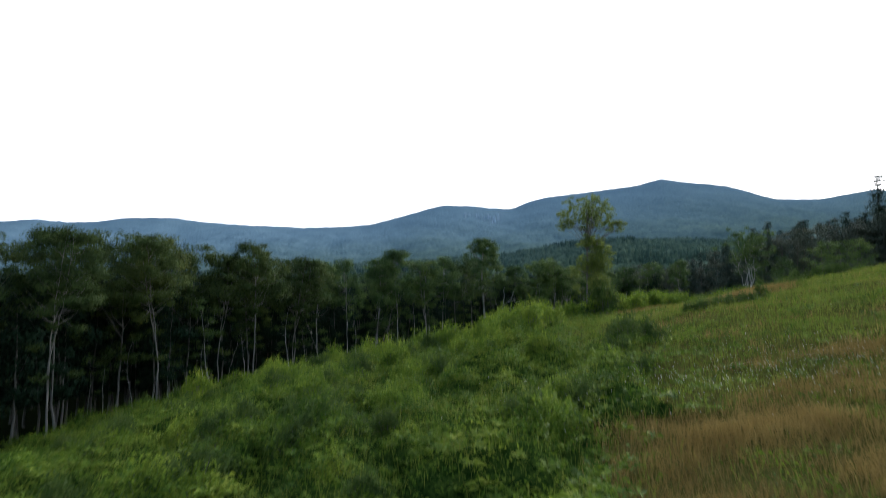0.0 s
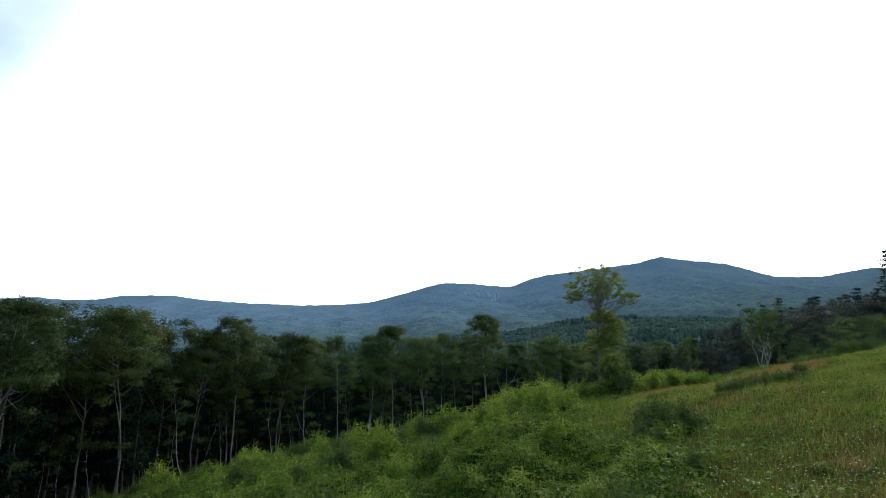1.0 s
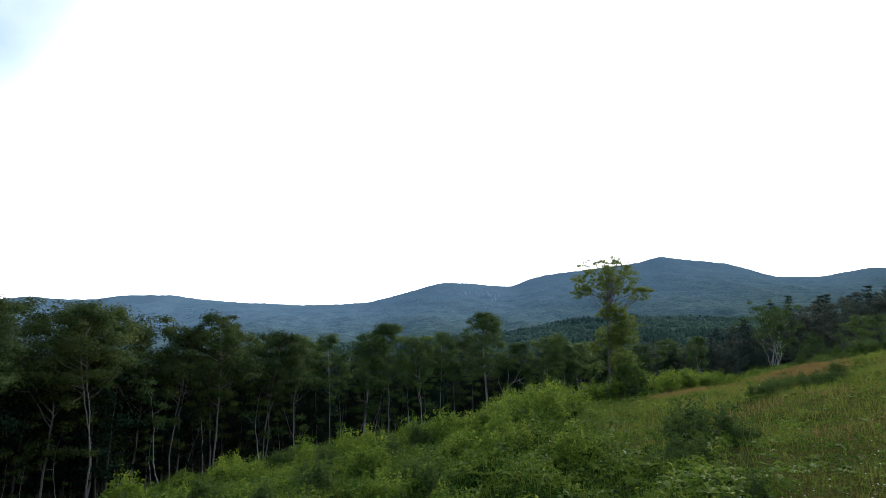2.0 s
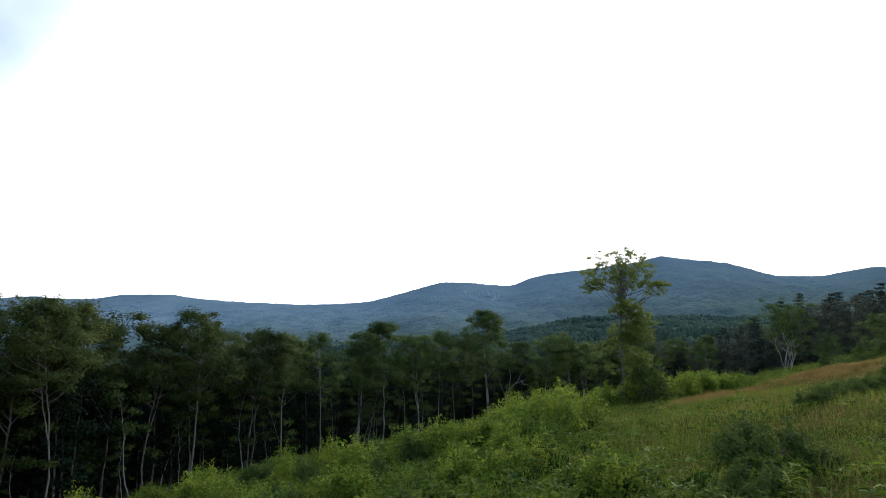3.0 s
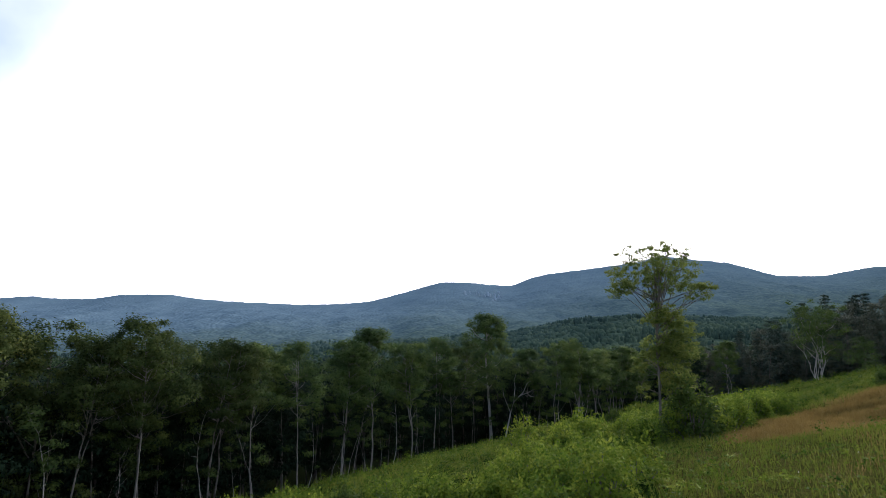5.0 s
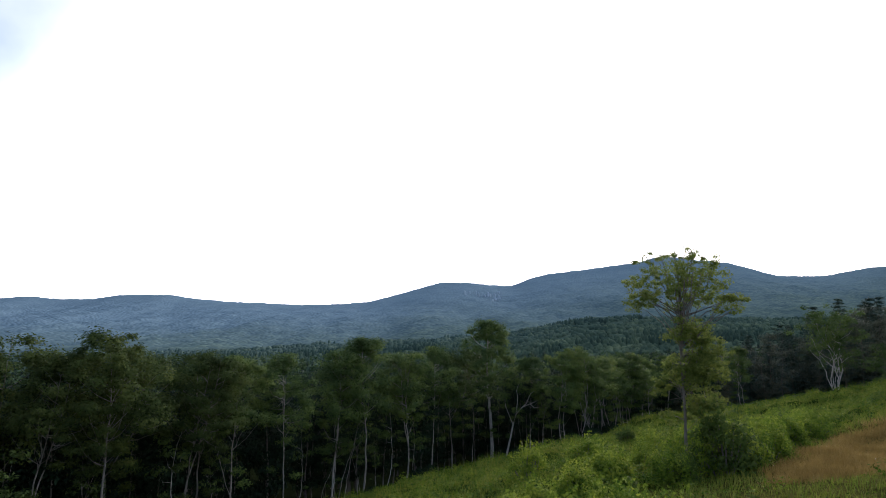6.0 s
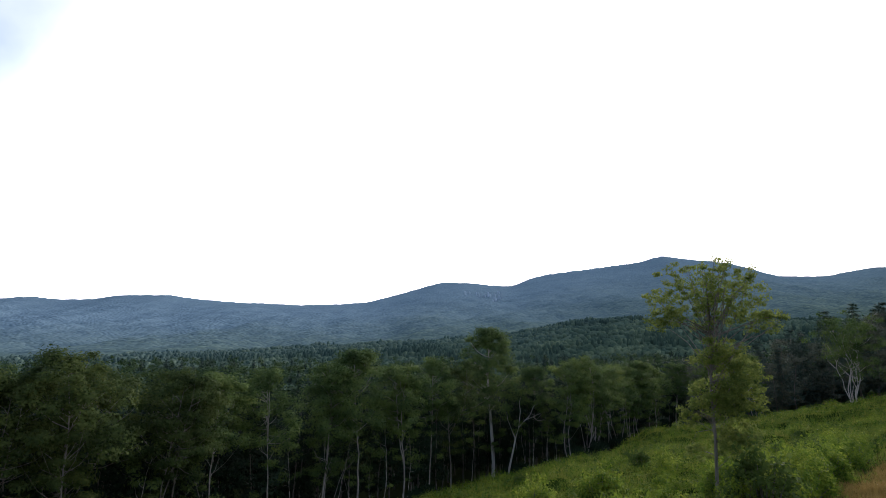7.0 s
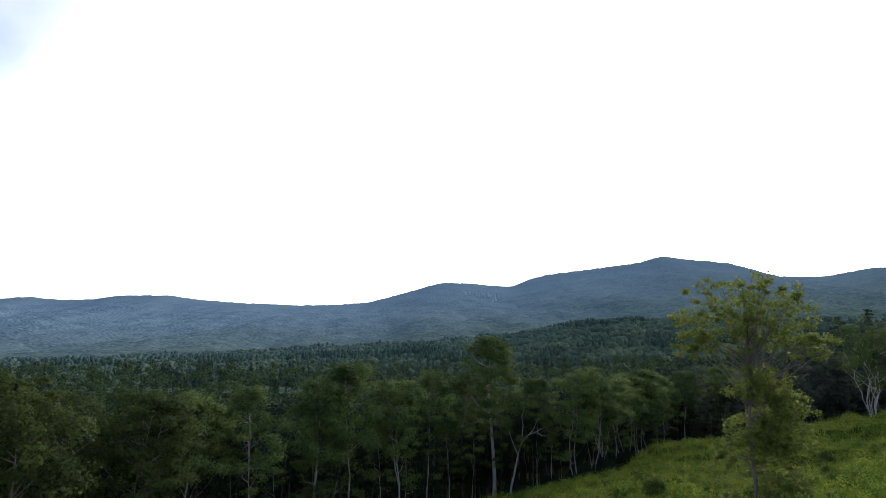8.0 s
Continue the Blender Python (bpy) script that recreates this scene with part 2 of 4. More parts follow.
# ---- the lie of the land ----
LIFT = 8.0          # the drone starts eight metres up
VALLEY = -14.0


# the field dips behind its brow and lifts again before the far wood: x, y, metres
DIPS = [(-28, 38, -1.6), (-22, 49, -0.9), (-38, 46, -1.5), (18, 85, -0.9), (18, 134, 0.5), (20, 62, -0.5), (34, 70, -2.1), (34, 85, -0.9), (34, 100, -2.1), (34, 116, -0.9), (34, 134, 1.2),
        (50, 85, -0.5), (50, 100, -2.0), (50, 116, -2.2), (50, 134, -0.5), (66, 85, -0.3), (66, 116, -1.2), (66, 134, -0.8)]


def ground_z(x, y):
    """Height of the ground: a field that falls to the wood, then a valley floor. Works on numbers and arrays."""
    u, v = np.clip(x, -140, 170) / 50, (np.clip(y, -60, 190) - 60) / 50
    z = -7.7 - 4.253 * v - 2.971 * v * v + 9.417 * u + 3.064 * u * v - 2.096 * u * u + LIFT
    z = VALLEY + np.logaddexp(0, (z - VALLEY) / 1.6) * 1.6
    far = np.clip((np.hypot(x - 20, y - 60) - 140) / 400, 0, 1)
    z = z * (1 - far) + VALLEY * far
    z = z + 0.1 * np.exp(-((x - 44) / 20) ** 2 - ((y - 62) / 24) ** 2)
    z = z + 0.1 * np.exp(-((x - 20) / 18) ** 2 - ((y - 60) / 20) ** 2) - 1.0 * np.exp(-((x + 5) / 11) ** 2 - ((y - 61) / 17) ** 2)
    for dx, dy, dz in DIPS:
        z = z + dz * np.exp(-((x - dx) / 10) ** 2 - ((y - dy) / 9) ** 2)
    return z + 0.18 * np.sin(x * 0.31 + y * 0.17) * np.sin(y * 0.23 - x * 0.11)


rng = np.random.default_rng(7)


def grid_mesh(name, px, py, pz):
    """A mesh from three 2D arrays of places."""
    r, c = px.shape
    me = bpy.data.meshes.new(name)
    i = np.arange(r * c).reshape(r, c)
    quads = np.stack([i[:-1, :-1], i[:-1, 1:], i[1:, 1:], i[1:, :-1]], -1).reshape(-1, 4)
    fill_mesh(me, np.stack([px, py, pz], -1).reshape(-1, 3), quads)
    me.shade_smooth()
    return me


def fill_mesh(me, verts, faces):
    n, k = faces.shape
    me.vertices.add(len(verts))
    me.vertices.foreach_set("co", np.asarray(verts, np.float32).ravel())
    me.loops.add(n * k)
    me.loops.foreach_set("vertex_index", faces.astype(np.int32).ravel())
    me.polygons.add(n)
    me.polygons.foreach_set("loop_start", np.arange(0, n * k, k, dtype=np.int32))
    me.update(calc_edges=True)
    me.validate()


def fbm(x, y, scale, octaves=4, seed=0):
    """Cheap smooth noise on arrays, about -1 to 1."""
    g = np.random.default_rng(seed)
    out, amp = np.zeros_like(np.asarray(x, float)), 1.0
    for o in range(octaves):
        for _ in range(3):
            a, p, k = g.uniform(0, 6.283), g.uniform(0, 6.283), g.uniform(0.7, 1.4) * 6.283 / scale
            out = out + amp * np.sin((x * math.cos(a) + y * math.sin(a)) * k + p + 1.3 * np.sin((x * math.sin(a) - y * math.cos(a)) * k * 0.6 + p)) / 3
        amp, scale = amp * 0.5, scale * 0.47
    return out


def part(name, mesh, material, parent=None, label=""):
    if not mesh.materials:
        mesh.materials.append(material)
    ob = new(name, mesh)
    ob.parent = parent
    return tagged(ob, label)


# ground: one sheet to the horizon, fine near the drone's way
rad = np.concatenate([np.linspace(0, 220, 150), np.geomspace(226, 4600, 60)])
ang = np.linspace(0, 2 * math.pi, 241)
RR, AA = np.meshgrid(rad, ang, indexing="ij")
gx, gy = 10 + RR * np.cos(AA), 50 + RR * np.sin(AA)
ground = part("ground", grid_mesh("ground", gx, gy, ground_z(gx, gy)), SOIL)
tagged(ground, "sloping meadow soil with dark green undergrowth", "ground", kind="structure")


FAR_KNOTS = [(-3200, 190), (-2105, 223), (-1944, 234), (-1783, 220), (-1622, 223), (-1528, 239), (-1300, 242), (-1165, 223), (-977, 207), (-655, 193),
             (-494, 196), (-341, 207), (-225, 239), (-11, 298), (123, 298), (231, 285), (333, 282), (419, 322), (513, 341), (714, 365), (929, 395),
             (1042, 427), (1144, 411), (1359, 392), (1466, 362), (1574, 330), (1788, 328), (1922, 352), (2030, 371), (2300, 372), (3200, 300)]
SPUR_KNOTS = [(-1400, -6), (-650, -10), (-280, -3), (-80, 10), (100, 24), (210, 44), (290, 50), (420, 48), (640, 44), (1000, 42), (1500, 40)]
CREST_Y = 2900


def mountain_z(x, y):
    """Height of the mountain side: long slopes up to the ridge line, with a wooded spur low in front of them."""
    s = np.clip((y - 520) / (CREST_Y - 520), 0, 1)
    kx, kz = zip(*FAR_KNOTS)
    across = x / (0.5 + 0.5 * s)
    w = CREST_Y * 0.008
    crest = (np.interp(across, kx, kz) * 2 + np.interp(across - w, kx, kz) + np.interp(across + w, kx, kz)) / 4
    broad = 215 + 190 / (1 + np.exp(-(across - 250) / 420))
    lift = crest * s ** 1.5 + broad * (1 - s ** 1.5)
    gully = np.sin(s * math.pi) * (11 * fbm(x, y * 0.5, 560, 4, 3) + 5 * fbm(x, y * 0.8, 120, 2, 4))
    far = VALLEY - 8 + (lift - VALLEY + 8) * s ** 1.5 + gully
    sx, sz = zip(*SPUR_KNOTS)
    rise = np.clip((y - 400) / 560, 0, 1)
    top = np.interp(x * 1000 / np.maximum(y, 400), sx, sz) * np.clip(y / 1000, 0.4, 1.05)
    spur = VALLEY - 4 + (top - VALLEY + 4) * rise * rise * (3 - 2 * rise) - np.clip(y - 1000, 0, None) * 0.05 + 3.5 * fbm(x, y, 150, 3, 6) * rise
    both = 9 * np.logaddexp(far / 9, spur / 9)
    return both - np.clip(y - CREST_Y, 0, None) * 0.5


def mountain():
    ys = np.concatenate([np.linspace(380, 1300, 95), np.linspace(1312, CREST_Y, 90), np.linspace(CREST_Y + 30, CREST_Y + 500, 6)])
    SS, YY = np.meshgrid(np.linspace(-1.12, 1.15, 330), ys)
    XX = SS * (YY + 60)
    ZZ = mountain_z(XX, YY) + 0.0013 * YY * (np.random.default_rng(3).random(YY.shape) - 0.5)
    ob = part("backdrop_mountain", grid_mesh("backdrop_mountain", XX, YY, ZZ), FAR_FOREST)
    return tagged(ob, "forested mountain, its green tinted to haze blue with distance", "mountain", kind="structure")


mountain()


# ---- plants: builders ----
def tube(points, radii, sides=6):
    """A tapered tube along points: vertices and quads."""
    p, r = np.asarray(points, float), np.asarray(radii, float)
    d = np.gradient(p, axis=0)
    d /= np.linalg.norm(d, axis=1)[:, None] + 1e-9
    ref = np.where(np.abs(d[:, 2:3]) > 0.9, np.array([[1.0, 0, 0]]), np.array([[0, 0, 1.0]]))
    a = np.cross(d, ref)
    a /= np.linalg.norm(a, axis=1)[:, None]
    b = np.cross(d, a)
    th = np.arange(sides) * 2 * math.pi / sides
    v = p[:, None] + r[:, None, None] * (np.cos(th)[None, :, None] * a[:, None] + np.sin(th)[None, :, None] * b[:, None])
    i = np.arange(len(p) * sides).reshape(len(p), sides)
    j = np.roll(i, -1, 1)
    return v.reshape(-1, 3), np.stack([i[:-1], j[:-1], j[1:], i[1:]], -1).reshape(-1, 4)


def join_mesh(name, pieces, smooth=True):
    vs, fs, n = [], [], 0
    for v, f in pieces:
        vs.append(v)
        fs.append(f + n)
        n += len(v)
    me = bpy.data.meshes.new(name)
    fill_mesh(me, np.concatenate(vs), np.concatenate(fs))
    if smooth:
        me.shade_smooth()
    return me


def leaves(g, centres, length, width, loose=0.6, facing=None):
    """A small pointed leaf (or a spray of them) at each centre, turned the way its clump faces: vertices and quads."""
    n = len(centres)
    nrm = g.normal(size=(n, 3)) * loose + ((0, 0, 0.8) if facing is None else facing)
    nrm /= np.linalg.norm(nrm, axis=1)[:, None] + 1e-9
    a = np.cross(nrm, g.normal(size=(n, 3)))
    a /= np.linalg.norm(a, axis=1)[:, None] + 1e-9
    b = np.cross(nrm, a)
    l, w = length * g.uniform(0.6, 1.3, (n, 1)), width * g.uniform(0.6, 1.3, (n, 1))
    fold = nrm * l * 0.12
    v = np.stack([centres - a * l / 2, centres + b * w / 2 + fold, centres + a * l / 2, centres - b * w / 2 + fold], 1)
    return v.reshape(-1, 3), np.arange(n * 4).reshape(n, 4)


def puffs(g, centres, radii, per, squash=0.6, up=0.35):
    """Leaf places in uneven clumps round the centres, denser towards the outside, and the way each place faces."""
    k = len(centres)
    d = g.normal(size=(k, per, 3))
    d /= np.linalg.norm(d, axis=2)[:, :, None]
    r = g.random((k, per, 1)) ** 0.45 * g.uniform(0.7, 1.2, (k, per, 1))
    off = d * r * np.asarray(radii)[:, None, None] * np.array([1, 1, squash])
    return (np.asarray(centres)[:, None] + off).reshape(-1, 3), (d * 0.8 + (0, 0, up)).reshape(-1, 3)


def stem_path(g, base, top, bend, n=9):
    s = np.linspace(0, 1, n)[:, None]
    side = g.normal(size=3) * (1, 1, 0) * bend
    side2 = g.normal(size=3) * (1, 1, 0) * bend * 0.4
    return np.asarray(base) + (np.asarray(top) - base) * s + side * np.sin(s * math.pi) + side2 * np.sin(s * 2 * math.pi)


def along(path, s):
    k = s * (len(path) - 1)
    i = int(min(k, len(path) - 2))
    return path[i] + (path[i + 1] - path[i]) * (k - i)


def woody(root, wood, bark):
    """The trunk, and each limb as a piece of its own on it."""
    trunk = part("trunk", join_mesh("trunk", wood[:1]), bark, root)
    for piece in wood[1:]:
        part("limb", join_mesh("limb", [piece]), bark, trunk)


def broadleaf(seed, height, girth, crown_from, crown_r, clumps, per, leaf, bark, leafmat, label, name="tree", low=0.25, clump_r=1.25, forks=1, lean=0.5, limbs=14, category="tree", rise=0.8, split=0.0, sway=1.0, apart=False):
    """A broadleaf tree: stem or stems, limbs that reach the leaf clumps, an uneven crown with gaps."""
    g = np.random.default_rng(seed)
    wood, tips, tr = [], [], []
    stems = []
    for k in range(forks):
        off = g.normal(size=3) * (0.35, 0.35, 0) * (forks > 1)
        top = np.array([*(g.normal(size=2) * lean * (1 + 0.8 * (forks > 1)) + off[:2] * 4), height * (0.93 if k else 0.97)])
        pth = stem_path(g, (off[0], off[1], -0.6), top, (0.25 + 0.25 * lean) * sway, 13)
        pth[1:-1] += g.normal(size=(11, 3)) * (0.05, 0.05, 0) * sway
        s = np.linspace(0, 1, len(pth))
        rr = girth * (1 - 0.88 * s ** 0.9) * (0.8 if forks > 1 else 1)
        rr[0] *= 1.35
        if split and k:         # this stem leaves the first one part way up
            own, at = split * g.uniform(0.85, 1.2), stems[0]
            away = np.array([*(g.normal(size=2) * 1.3), 0])
            join = along(at, own)
            u = np.linspace(0, 1, 13)[:, None]
            pth = join + (along(at, 0.97) + away - join) * u + away * np.sin(u * math.pi) * 0.35 + g.normal(size=(13, 3)) * (0.04, 0.04, 0)
            pth[0] = join
            rr = girth * 0.62 * (1 - own * 0.6) * (1 - 0.85 * s)
            pth = np.concatenate([at[: int(own * 12)], pth])
            rr = np.concatenate([np.full(int(own * 12), girth * 0.3), rr])
        stems.append(pth)
        wood.append(tube(pth, rr, 8))
    for k in range(clumps):
        pth = stems[k % forks]
        h = crown_from + (1 - crown_from) * g.random() ** rise
        if g.random() < low:
            h = crown_from * g.uniform(0.45, 1.0)
        c = (h - crown_from) / (1 - crown_from)
        wide = crown_r * (math.sqrt(max(0.0, 1 - max(0.0, c - 0.35) ** 2 / 0.46)) if c > 0 else 0.55 + 0.3 * g.random())
        a, rad_ = g.uniform(0, 6.283), wide * g.uniform(0.05, 1.0) ** 0.6
        start = along(pth, max(0.2, h - rad_ / height * (0.9 if c > 0 else 0.35)))
        tip = along(pth, min(h, 0.985)) * (1, 1, 0) + np.array([math.cos(a) * rad_, math.sin(a) * rad_, height * (0.965 * h) + g.uniform(-0.3, 0.4)])
        tips.append(tip)
        tr.append(clump_r * g.uniform(0.6, 1.25) * (0.75 if c <= 0 else 1))
        if k < limbs and (c > 0 or k % 3 == 0):
            mid = (start + tip) / 2 + np.array([0, 0, -0.12 * rad_]) + g.normal(size=3) * 0.15
            wood.append(tube([start, (start + mid) / 2 + g.normal(size=3) * 0.08, mid, tip], girth * np.array([0.30, 0.22, 0.14, 0.04]), 4))
    # top clumps
    tips = np.array(tips)
    pts, face = puffs(g, tips, tr, per, 0.5, 0.7)
    axis = stems[0].mean(0) * (1, 1, 0) + (0, 0, height * (0.35 + 0.45 * crown_from))
    out = pts - axis
    face = face + 0.7 * out / (np.linalg.norm(out, axis=1)[:, None] + 1e-6)
    root = tagged(new(name), label, category)
    if apart:
        woody(root, wood, bark)
    else:
        part("trunk", join_mesh("trunk", wood), bark, root)
    part("crown", join_mesh("crown", [leaves(g, pts, leaf, leaf * 0.5, 0.5, face)], False), leafmat, root)
    return root


def spruce(seed, height, label):
    g = np.random.default_rng(seed)
    path = stem_path(g, (0, 0, -0.5), (g.normal() * 0.2, g.normal() * 0.2, height), 0.1)
    wood = [tube(path, 0.2 * height / 18 * np.linspace(1, 0.06, len(path)), 6)]
    cs = []
    z = height * 0.12
    while z < height * 0.98:
        reach = (1 - z / height) ** 0.75 * height * 0.23 + 0.2
        for k in range(9):
            a = g.uniform(0, 6.283)
            r = reach * g.uniform(0.65, 1.1)
            s = np.linspace(0.1, 1, max(2, int(r * 2)))[:, None]
            line = np.array([0, 0, z]) + s * np.array([math.cos(a) * r, math.sin(a) * r, -0.22 * r]) + np.array([0, 0, 1]) * s ** 3 * 0.12 * r
            cs.append(np.repeat(line, 4, 0) + g.normal(size=(len(line) * 4, 3)) * (0.24, 0.24, 0.12))
        z += height * 0.034 * g.uniform(0.8, 1.3)
    root = tagged(new("spruce"), label, "tree")
    part("trunk", join_mesh("trunk", wood), BARK_GREY, root)
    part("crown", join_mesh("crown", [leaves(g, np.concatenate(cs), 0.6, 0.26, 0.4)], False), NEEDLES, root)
    return root


def bush(seed, wide, tall, per, leaf, leafmat, label):
    """A bush: a fan of stems under a lumpy mass of leaves that reaches the ground."""
    g = np.random.default_rng(seed)
    n = 22
    a, r = g.uniform(0, 6.283, n), wide / 2 * np.sqrt(g.random(n)) * 0.85
    h = tall * (1 - 0.55 * (r / (wide / 2)) ** 2) * g.uniform(0.55, 0.95, n)
    tips = np.stack([np.cos(a) * r, np.sin(a) * r, h], 1)
    lower = tips * (1.1, 1.1, 0.45)
    wood = [tube([(t[0] * 0.15, t[1] * 0.15, -0.3), t * (0.6, 0.6, 0.5), t], [0.035, 0.025, 0.01], 4) for t in tips]
    pts, face = puffs(g, np.concatenate([tips, lower]), g.uniform(0.14, 0.26, 2 * n) * wide, per, 0.65, 0.6)
    sprigs = np.repeat(tips[:9], 7, 0) + g.normal(size=(63, 3)) * (0.12, 0.12, 0.22) * wide * 0.6 + (0, 0, 0.14 * tall)
    pts, face = np.concatenate([pts, sprigs]), np.concatenate([face, np.tile((0, 0, 0.6), (63, 1))])
    face = face + 0.5 * pts / wide
    rise = g.random((n, 10, 1)) * (0, 0, 0.34) * tall + g.normal(size=(n, 10, 3)) * (0.035, 0.035, 0.02) * wide
    shoots = (tips[:, None] * (1.05, 1.05, 1.08) + rise).reshape(-1, 3)
    pts, face = np.concatenate([pts, shoots]), np.concatenate([face, g.normal(size=shoots.shape) * (1, 1, 0.25)])
    up = pts[:, 2] > 0.05
    pts, face = pts[up], face[up]
    root = tagged(new("bush"), label, "bush")
    part("woody_base", join_mesh("woody_base", wood), BARK_GREY, root)
    part("foliage", join_mesh("foliage", [leaves(g, pts, leaf, leaf * 0.55, 0.6, face)], False), leafmat, root)
    return root


def planted(x, y, turn=0.0, size=1.0, sink=0.0):
    return pose(x, y, float(ground_z(x, y)) - sink, 0, 0, turn) @ Matrix.Scale(size, 4)


def plant(protos, used, x, y, height=None, tall=1.0, turn=0.0, which=None, group=""):
    """Sets the prototype itself the first time, and copies of it after that."""
    k = which if which is not None else int(rng.integers(len(protos)))
    size = height / protos[k][1] if height else tall
    m = planted(x, y, turn, size)
    if k not in used:
        used.add(k)
        ob = protos[k][0]
        ob.matrix_basis = m
    else:
        ob = copy_thing(protos[k][0], m @ Matrix.Diagonal((*[1 / s for s in protos[k][0].scale], 1)))
    return tagged(ob, group=group)


# ---- the wood's edge: one tree after another, x, y, and the height of its top ----
EDGE_LABEL = "tall broadleaf tree with slim pale trunk at the wood's edge"
edge_protos = []
for k, (hgt, cf, cr, split) in enumerate([(19, 0.54, 3.6, 0.0), (20, 0.60, 3.9, 0.45), (18, 0.53, 3.5, 0.40), (19, 0.60, 4.1, 0.0), (21, 0.55, 3.6, 0.5), (18, 0.57, 3.9, 0.42)]):
    edge_protos.append((broadleaf(100 + k, hgt, 0.125 + 0.015 * (k % 3), cf, cr, 104, 130, 0.28, (BARK_PALE, BARK_PALE_SHADED)[k % 2], (LEAF_WOOD, LEAF_OLIVE_SHADED)[k % 2], (EDGE_LABEL, "olive-leaved tree at the wood's edge, leaves and trunk darkened as shaded")[k % 2], low=0.05, clump_r=1.15, lean=0.35, forks=2 if split else 1, split=split, sway=1.15, limbs=30), hgt))
for k, (hgt, cf, cr) in enumerate([(17, 0.46, 4.0), (18, 0.50, 3.9), (17, 0.45, 3.9)]):
    edge_protos.append((broadleaf(110 + k, hgt, 0.13, cf, cr, 104, 115, 0.32, BARK_PALE, LEAF_WOOD, "broadleaf tree with several slim pale stems at the wood's edge", low=0.08, clump_r=1.25, lean=0.55, forks=2 + k % 2, sway=2.0, split=(0, 0.3, 0)[k], limbs=24), hgt))
edge_used = set()
EDGE = [(-46, 38, 10.5), (-44, 46, 11.5), (-41, 51, 11.3), (-36, 55, 11.8), (-38.5, 61, 12), (-37, 68, 12.0), (-31, 67.5, 11.6), (-34, 72, 11.8), (-33, 77, 11.0),
        (-28, 75, 9.6), (-24.5, 79.5, 11.3), (-26, 84, 9.5), (-22, 87, 9.5), (-23, 92, 9.4), (-18.5, 92, 9.3), (-15, 97, 9.4), (-11.4, 102, 9.6),
        (-8.2, 106, 11.3), (-4, 111, 9.4), (-0.5, 115, 10.1), (3.1, 119, 9.4), (15, 130, 8.4), (19, 124, 9.0), (22, 126.5, 9.6), (25, 131, 8.3),
        (27, 134, 8.0), (29, 138, 7.8), (31.5, 142, 8.2), (34, 147, 7.8), (36, 150, 8.5), (38, 152, 8.2), (42, 158, 7.2), (48, 160, 8.0), (54, 158, 9.0), (59, 152, 9.6)]
for n_edge, (x, y, top) in enumerate(EDGE):
    # trees far left take the leaf and bark colours darkened for shade
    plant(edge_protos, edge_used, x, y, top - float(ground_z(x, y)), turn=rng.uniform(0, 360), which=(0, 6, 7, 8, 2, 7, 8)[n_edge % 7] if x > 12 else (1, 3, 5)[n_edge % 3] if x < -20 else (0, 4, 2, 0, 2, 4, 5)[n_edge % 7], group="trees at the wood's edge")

# the tall one with the white trunk
tall_tree = broadleaf(31, 23.6, 0.32, 0.43, 5.0, 195, 120, 0.33, BARK_WHITE, LEAF_WOOD, "tallest tree of the wood with thick pale forked trunk", low=0.08, lean=0.3, rise=0.75, clump_r=1.25, limbs=30, apart=True)
tall_tree.matrix_basis = planted(9.0, 132, 40)

# the bent bare stem beside it
def bent_stem():
    g = np.random.default_rng(77)
    main = np.array([(0, 0, -0.4), (0.30, 0, 1.6), (0.85, 0.05, 3.8), (1.25, 0.1, 5.6), (1.75, 0.1, 7.2), (2.7, 0.2, 8.2), (3.9, 0.2, 8.7), (5.2, 0.2, 9.3)])
    wood = [tube(main, [0.17, 0.15, 0.13, 0.115, 0.1, 0.07, 0.045, 0.02], 7)]
    for start, tip in (((1.75, 0.1, 7.2), (2.3, 0.4, 11.8)), ((2.7, 0.2, 8.2), (4.6, -0.2, 10.6)), ((1.25, 0.1, 5.6), (0.1, 0.5, 9.4)), ((3.9, 0.2, 8.7), (5.6, 0.3, 8.3))):
        a, b = np.array(start), np.array(tip)
        wood.append(tube([a, a * 0.6 + b * 0.4 + g.normal(size=3) * 0.2, a * 0.25 + b * 0.75 + g.normal(size=3) * 0.15, b], [0.075, 0.055, 0.035, 0.012], 5))
    tips = np.array([(5.3, 0.2, 9.6), (2.3, 0.4, 12.0), (0.1, 0.5, 9.8), (4.5, -0.2, 10.9), (1.6, 0.5, 12.8), (3.4, 0.4, 12.4), (2.9, 0, 11.0), (0.9, 0.6, 11.4)])
    pts, face = puffs(g, tips, [0.8, 1.2, 0.9, 1.0, 1.3, 1.2, 1.0, 1.1], 130, 0.6)
    root = tagged(new("tree"), "bent pale tree leaning out of the wood with few leaves", "tree")
    woody(root, wood, BARK_WHITE)
    part("crown", join_mesh("crown", [leaves(g, pts, 0.26, 0.13, 0.5, face)], False), LEAF_WOOD, root)
    return root


bent_stem().matrix_basis = planted(10.7, 127, 0)

